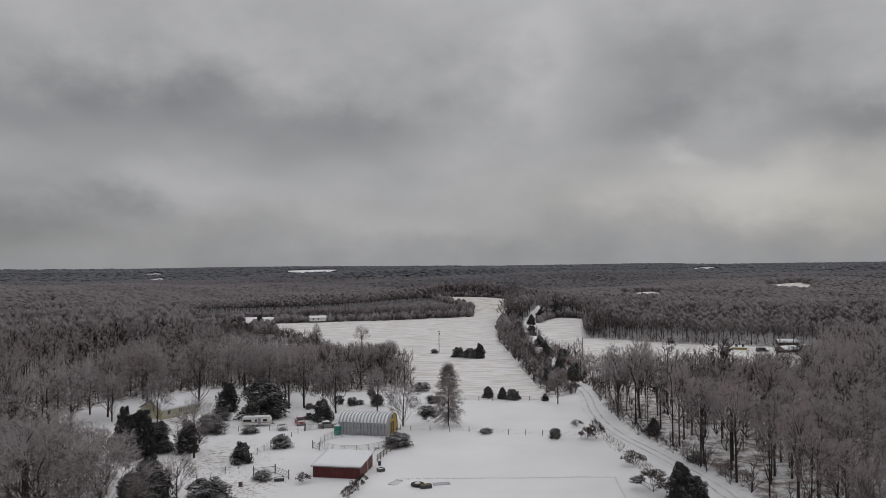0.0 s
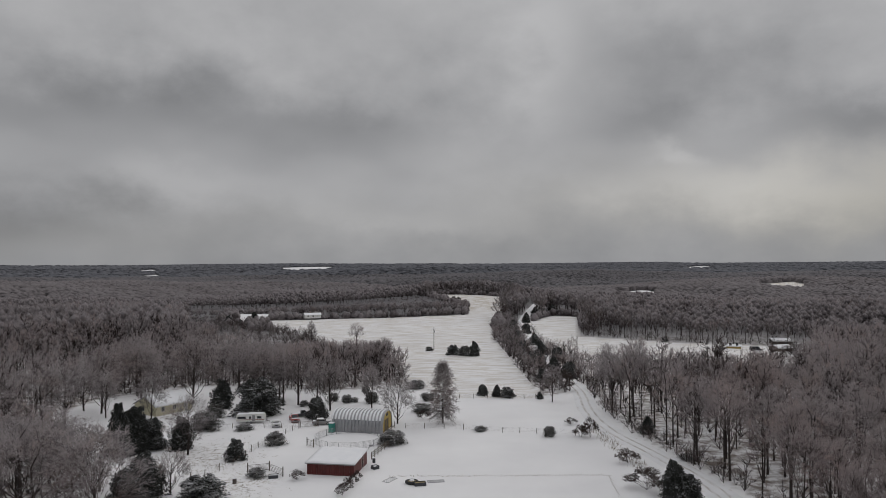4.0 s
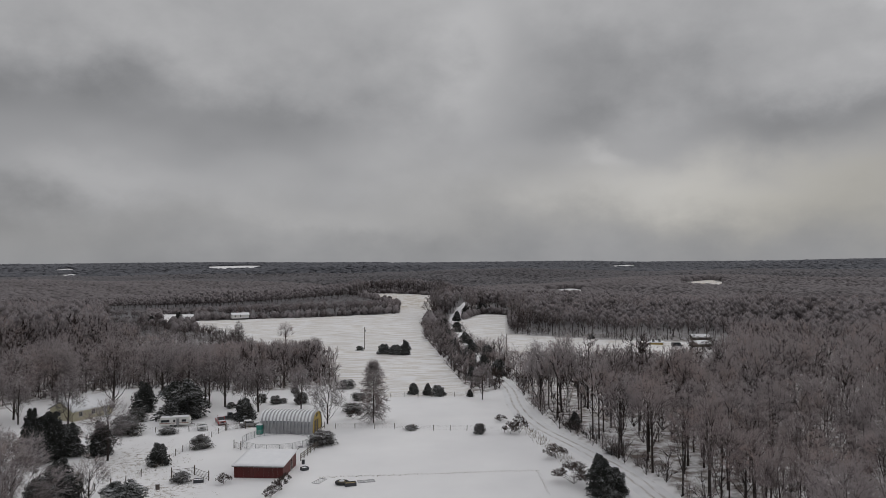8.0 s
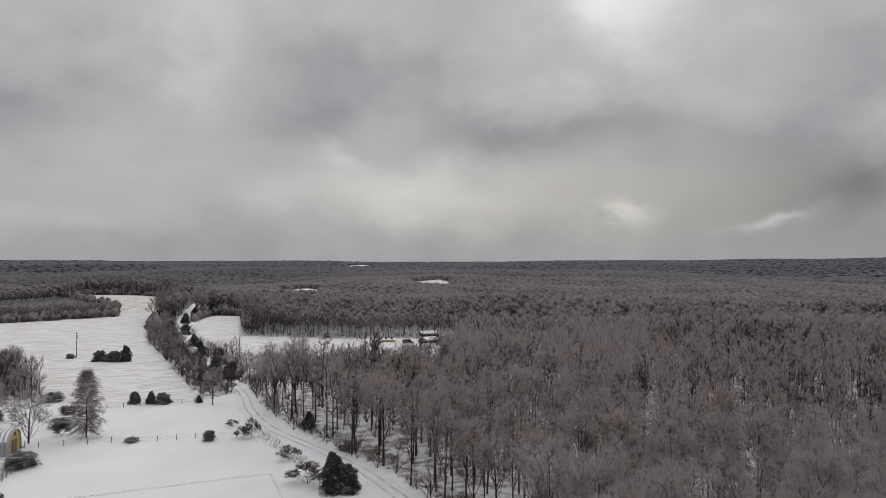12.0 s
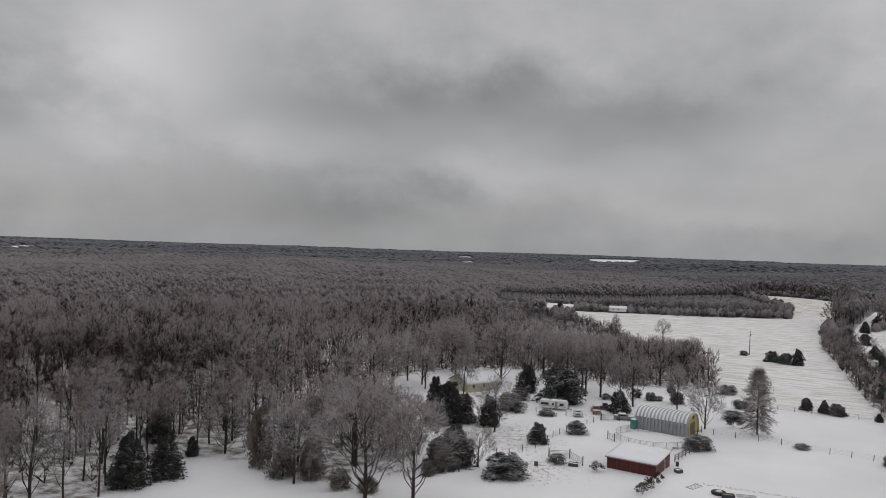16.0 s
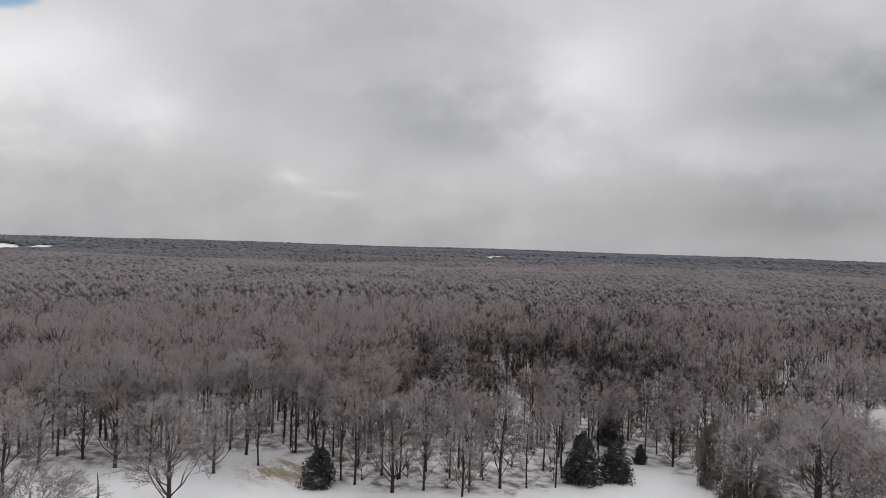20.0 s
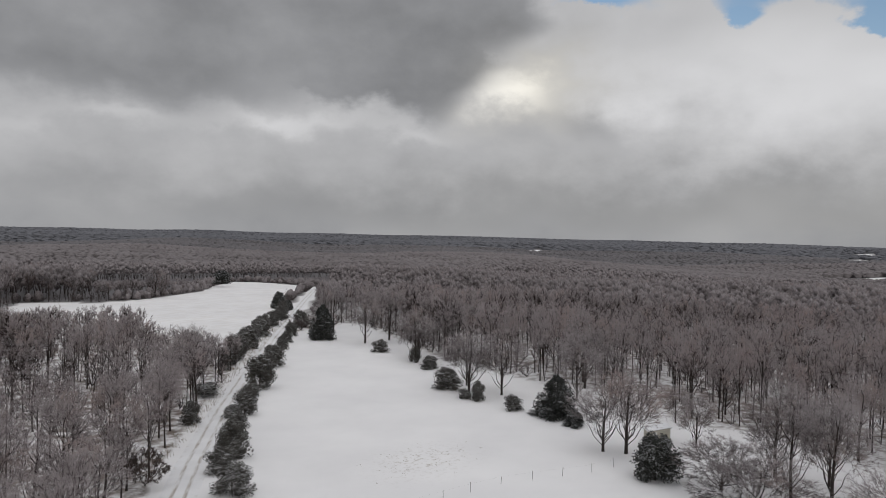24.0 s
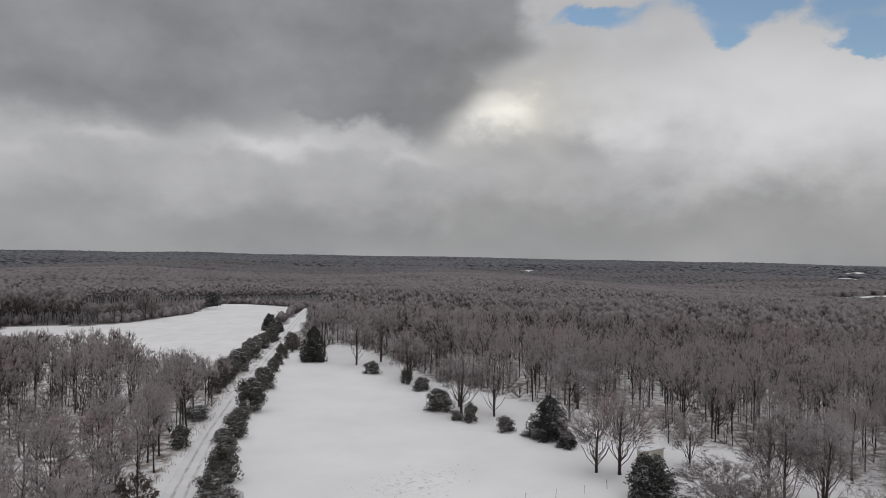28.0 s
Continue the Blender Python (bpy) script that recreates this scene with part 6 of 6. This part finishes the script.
def gate(x0, y0, x1, y1, label):
    long = math.hypot(x1 - x0, y1 - y0)
    g = thing("farm_gate", label, "gate", Matrix.Translation((x0, y0, 0)) @ Matrix.Rotation(math.atan2(y1 - y0, x1 - x0), 4, "Z"))
    bm = bmesh.new()
    for x in (0.1, long - 0.1):
        rod(bm, (x, 0, 0.2), (x, 0, 1.35), 0.04)
    for z in (0.2, 1.35):
        rod(bm, (0.1, 0, z), (long - 0.1, 0, z), 0.04)
    part("gate_frame", bm, M_PIPE, g)
    for k in range(1, 5):
        part("bar", rodded((0.1, 0, 0.2 + 0.23 * k), (long - 0.1, 0, 0.2 + 0.23 * k), 0.025, 5), M_PIPE, g)
    for x in (0, long):
        part("gate_post", rodded((x, 0, -0.2), (x, 0, 1.8), 0.1, 7), M_TIMBER, g)


def utility_pole(x, y, h, arm=True):
    p = thing("utility_pole", "weathered wooden utility pole in the snowy field", "pole", at_yard(x, y, 20))
    bm = bmesh.new()
    bmesh.ops.create_cone(bm, cap_ends=True, segments=8, radius1=0.17, radius2=0.11, depth=h + 0.4, matrix=Matrix.Translation((0, 0, h / 2 - 0.2)))
    part("pole", bm, M_TIMBER, p)
    if arm:
        part("crossarm", boxed(0, 0.14, h - 0.7, 1.8, 0.1, 0.12), M_TIMBER, p)
        for dx in (-0.75, 0, 0.75):
            part("insulator", rodded((dx, 0.14, h - 0.58), (dx, 0.14, h - 0.38), 0.05), M_WHITE, p)
        part("transformer", rodded((0.25, -0.15, h - 2.2), (0.25, -0.15, h - 1.3), 0.2, 10), M_GREY, p)


def drum(x, y, label, r=0.3, h=0.9, mat=None):
    d = thing("barrel", label, "barrel", at_yard(x, y, 0))
    bm = rodded((0, 0, 0), (0, 0, h), r, 14)
    part("shell", bm, mat or M_CARDARK, d)
    for z in (0.02, h * 0.35, h * 0.66, h - 0.04):
        part("hoop", rodded((0, 0, z), (0, 0, z + 0.04), r + 0.02, 14), mat or M_CARDARK, d)
    part("snow_cap", rodded((0, 0, h), (0, 0, h + 0.1), r * 0.92, 12), M_SNOW, d)


def trough(x, y, turn, long, label, hay=False):
    t = thing("stock_trough", label, "trough", at_yard(x, y, turn))
    bm = bmesh.new()
    w, h = 0.55, 0.6
    box(bm, 0, 0, 0, long, 2 * w, 0.05)
    for s in (-1, 1):
        box(bm, 0, s * w, 0, long, 0.05, h)
        box(bm, s * long / 2, 0, 0, 0.05, 2 * w, h)
    part("tub", bm, M_CARDARK, t)
    part("filling", snow_slab(-long / 2 + 0.05, long / 2 - 0.05, -w + 0.04, w - 0.04, lambda a, b: h - 0.16, 0.08, 3, (6, 4)), M_HAY if hay else M_SNOW, t, smooth=True)


def flat_panel(x, y, turn):
    p = thing("livestock_panel", "grey pipe panel lying half buried in the snow", "panel", at_yard(x, y, turn))
    bm = bmesh.new()
    for dy in (-0.7, 0.7):
        rod(bm, (-1.5, dy, 0.04), (1.5, dy, 0.04), 0.05)
    for dx in (-1.5, 1.5):
        rod(bm, (dx, -0.7, 0.04), (dx, 0.7, 0.04), 0.05)
    part("panel_frame", bm, M_STEELPIPE, p)
    for dy in (-0.35, 0.0, 0.35):
        part("bar", rodded((-1.5, dy, 0.02), (1.5, dy, 0.02), 0.03), M_STEELPIPE, p)


def feeder_ring(x, y, r):
    """A round feeder made of a tractor tyre, with hay and snow in it."""
    ring = thing("feed_ring", "black tractor tyre feeder holding hay and snow", "feeder", at_yard(x, y, 0))
    bm = bmesh.new()
    rows = []
    for k in range(22):
        a = 2 * math.pi * k / 22
        row = []
        for j in range(8):
            b = 2 * math.pi * j / 8
            q = r - 0.3 + 0.3 * math.cos(b) + 0.02 * (k % 2)
            row.append(bm.verts.new((q * math.cos(a), q * math.sin(a), 0.26 + 0.28 * math.sin(b))))
        rows.append(row)
    for p, q in zip(rows, rows[1:] + rows[:1]):
        for j in range(8):
            bm.faces.new([p[j], p[(j + 1) % 8], q[(j + 1) % 8], q[j]])
    part("tyre", bm, M_TYRE, ring, smooth=True)
    for name, size, mat, z in (("hay", 0.62, M_HAY, 0.3), ("snow_cap", 0.4, M_SNOW, 0.5)):
        bm = bmesh.new()
        bmesh.ops.create_icosphere(bm, subdivisions=2, radius=1.0)
        for v in bm.verts:
            k = 1 + 0.25 * noise.noise(v.co * 2.1)
            v.co = Vector((v.co.x * r * size * k, v.co.y * r * size * k, max(-0.2, v.co.z * 0.28 * k) + z))
        part(name, bm, mat, ring, smooth=True)


def pond():
    bm = bmesh.new()
    ring = []
    for k in range(36):
        a = 2 * math.pi * k / 36
        r = 1 + 0.75 * noise.noise((math.cos(a) * 1.9, math.sin(a) * 1.9, 4))
        ring.append(bm.verts.new((-112.5 + 4.2 * r * math.cos(a), -12.5 + 2.4 * r * math.sin(a), 0.03)))
    bm.faces.new(ring)
    tagged(part("water", bm, M_POND), "small half-frozen greenish pond in the snow", "pond", kind="structure")


def snag(x, y, h):
    s = thing("dead_tree", "broken dead tree stub with bare upright limbs", "tree", at_yard(x, y, 0))
    for name, pts in (("trunk", [(0, 0, -0.2), (0.1, 0.05, 2.0), (0.2, 0, h * 0.75)]), ("limb", [(0.05, 0, 1.4), (-1.2, 0.3, 3.4), (-1.9, 0.2, h)]),
                      ("limb", [(0.1, 0, 1.9), (1.1, -0.3, 3.2), (2.1, -0.2, h * 0.7)]), ("limb", [(0.08, 0, 1.0), (1.2, 0.4, 1.6), (2.6, 0.6, 2.3)])):
        gr = Growth()
        gr.limb(pts[0], pts[1], 0.22 if name == "trunk" else 0.14, 0.15, 7)
        gr.limb(pts[1], pts[2], 0.15, 0.04, 7)
        ob = new(name, mesh_from(name, *gr.arrays(), [M_BARK]))
        ob.parent = s


def weeds(name, label, spots, seed, high=0.5, spread=0.6, blades=10, mat=None):
    """Tufts of dead grass and weeds poking through the snow."""
    rng = np.random.default_rng(seed)
    g = Growth()
    for x, y in spots:
        for _ in range(blades):
            p = np.array([x + rng.normal(0, spread), y + rng.normal(0, spread), -0.02])
            g.twig(p, p + np.array([rng.normal(0, 0.2), rng.normal(0, 0.2), high * rng.uniform(0.4, 1.2)]), 0.07, rng)
    tagged(new(name, mesh_from(name, *g.arrays(), [mat or M_GRASS])), label, "grass", kind="stuff")


M_STEELPIPE = worn("grey_pipe", (0.28, 0.28, 0.29), (0.44, 0.44, 0.45), 2.0, 0.5, 0.5)
quonset()
red_shed()
gable_house("farm_house", "pale yellow farmhouse with a snow-covered gable roof", at_yard(-73.5, 197.5, 58), 11.5, 8.4, 2.6, 2.1, M_CREAM, False)
gable_house("field_house", "small white house beyond the snowy field", at_yard(-88.5, 516, 20), 11.0, 7.0, 2.3, 1.2, M_WHITE)
pent_shed()
gable_house("cabin", "low yellow cabin at the far field edge", at_yard(133, 331, -20), 6.0, 3.6, 1.0, 0.5, M_YELLOW, False, 2, 0.2, False)
gable_house("cabin", "brown cabin with snowy roof by the woods", at_yard(149.5, 321, 15), 7.0, 6.0, 1.5, 1.0, M_TIMBER, False, 2, 0.2, False)
gable_house("barn", "long brown barn with snowy roof by the woods", at_yard(161, 346, -10), 8.0, 6.0, 1.7, 1.0, M_TIMBER, False, 2, 0.2, False)
camper()
toilet()
vehicle("pickup_truck", "red pickup truck with snow on bonnet and roof", at_yard(-36.2, 184.6, -70), M_CARRED, "pickup", 5.3)
vehicle("pickup_truck", "dark pickup truck covered with snow", at_yard(-35.2, 189.6, 15), M_CARDARK, "pickup", 5.3)
vehicle("car", "small white hatchback with snow on its roof", at_yard(-39.4, 178.6, -75), M_WHITE, "car", 4.0)
vehicle("car", "grey car under a thick crust of snow", at_yard(-28.6, 180.4, 10), M_GREY, "car", 4.6)
vehicle("van", "black van at the edge of the far field", at_yard(138.5, 320.5, 5), M_CARDARK, "van", 5.2, snow=False)
round_pen()
wire_fence([(-49.5, 131.5), (-43.6, 137.5), (-40.3, 144.5), (-39.4, 155), (-37.4, 165), (-33.5, 176.5)], 3.2, "woven wire fence on old timber posts in snow", strands=(0.2, 0.4, 0.6, 0.8, 1.0, 1.2))
wire_fence([(-56, 176.5), (-46, 176.8), (-33.5, 176.8)], 3.6, "wire fence in front of the parked trailer")
wire_fence([(-8, 176), (5.8, 174), (14.8, 171), (26.4, 169.5), (31, 167.5)], 4.2, "wire fence across the snowy pasture")
wire_fence([(-75, -66), (-96, -60), (-102, -58), (-107, -55), (-112, -52), (-117, -49), (-122, -47)], 5.6, "thin steel fence posts across the snow", POST_STEEL, (1.3,), 0.002)
wire_fence([(-8, 214), (6, 213.5), (18, 213), (28, 212.5)], 4.0, "wire fence along the mown field")
rail_fence([(-10.3, 160.3), (-12.1, 154.2), (-13.6, 148.6)], 2.3, "dark timber rail fence beside the shed")
gate(-36.2, 139.8, -32.4, 141.2, "rusty pipe farm gate standing in snow")
gate(-32.4, 141.0, -29.0, 137.2, "rusty pipe farm gate by the shed")
gate(-33.3, 177.0, -29.2, 178.4, "steel pipe gate into the yard")
gate(-28.6, 160.0, -26.9, 158.4, "short pipe gate beside the round pen")
utility_pole(-2.1, 328.8, 10.0)
utility_pole(55.6, 295.2, 9.6, False)
drum(-12.9, 146.2, "dark steel barrel beside the shed")
drum(-36.8, 133.0, "rusty barrel in the trampled snow", 0.35, 0.9, M_PIPE)
trough(-30.6, 136.4, 10, 1.7, "black stock trough filled with snow")
trough(-3.4, 131.4, 12, 2.0, "black stock trough with hay in the pasture", True)
trough(-12.3, 142.0, 40, 1.2, "small stock tub full of snow")
feeder_ring(-4.9, 132.6, 1.25)
flat_panel(-9.0, 134.6, 62)
flat_panel(-0.6, 133.6, 10)
pond()
snag(-112.0, 16.0, 6.0)
rng_w = random.Random(4)
weeds("weed_row", "thin row of dead weeds along a buried wire", [(x + rng_w.uniform(-0.2, 0.2), 136.8 + rng_w.uniform(-0.3, 0.3)) for x in np.arange(-9, 31.5, 0.45)]
      + [(31.5 - 0.1 * k, 136.5 - 1.1 * k) for k in range(13)], 3, 0.28, 0.12, 4)
weeds("ditch_weeds", "brown weeds along the ditch beside the lane", [(36.2 + 0.1 * k + rng_w.uniform(-1, 1), 172 - k * 1.1) for k in range(28)]
      + [(x + rng_w.uniform(-1, 1), y + rng_w.uniform(-1, 1)) for x, y in along([(-75, -109), (-118, -147), (-150, -176), (-205, -224)], 2.2)], 6, 0.8, 0.7, 16)
weeds("stubble", "dead grass trampled out of the snow", [(rng_w.gauss(-46, 5), rng_w.gauss(149, 8)) for _ in range(260)] + [(rng_w.gauss(-36, 4), rng_w.gauss(131, 4)) for _ in range(160)]
      + [(rng_w.gauss(-121, 3.5), rng_w.gauss(46, 3)) for _ in range(160)] + [(rng_w.gauss(-104, 6), rng_w.gauss(-75, 4)) for _ in range(45)], 9, 0.16, 0.3, 5)
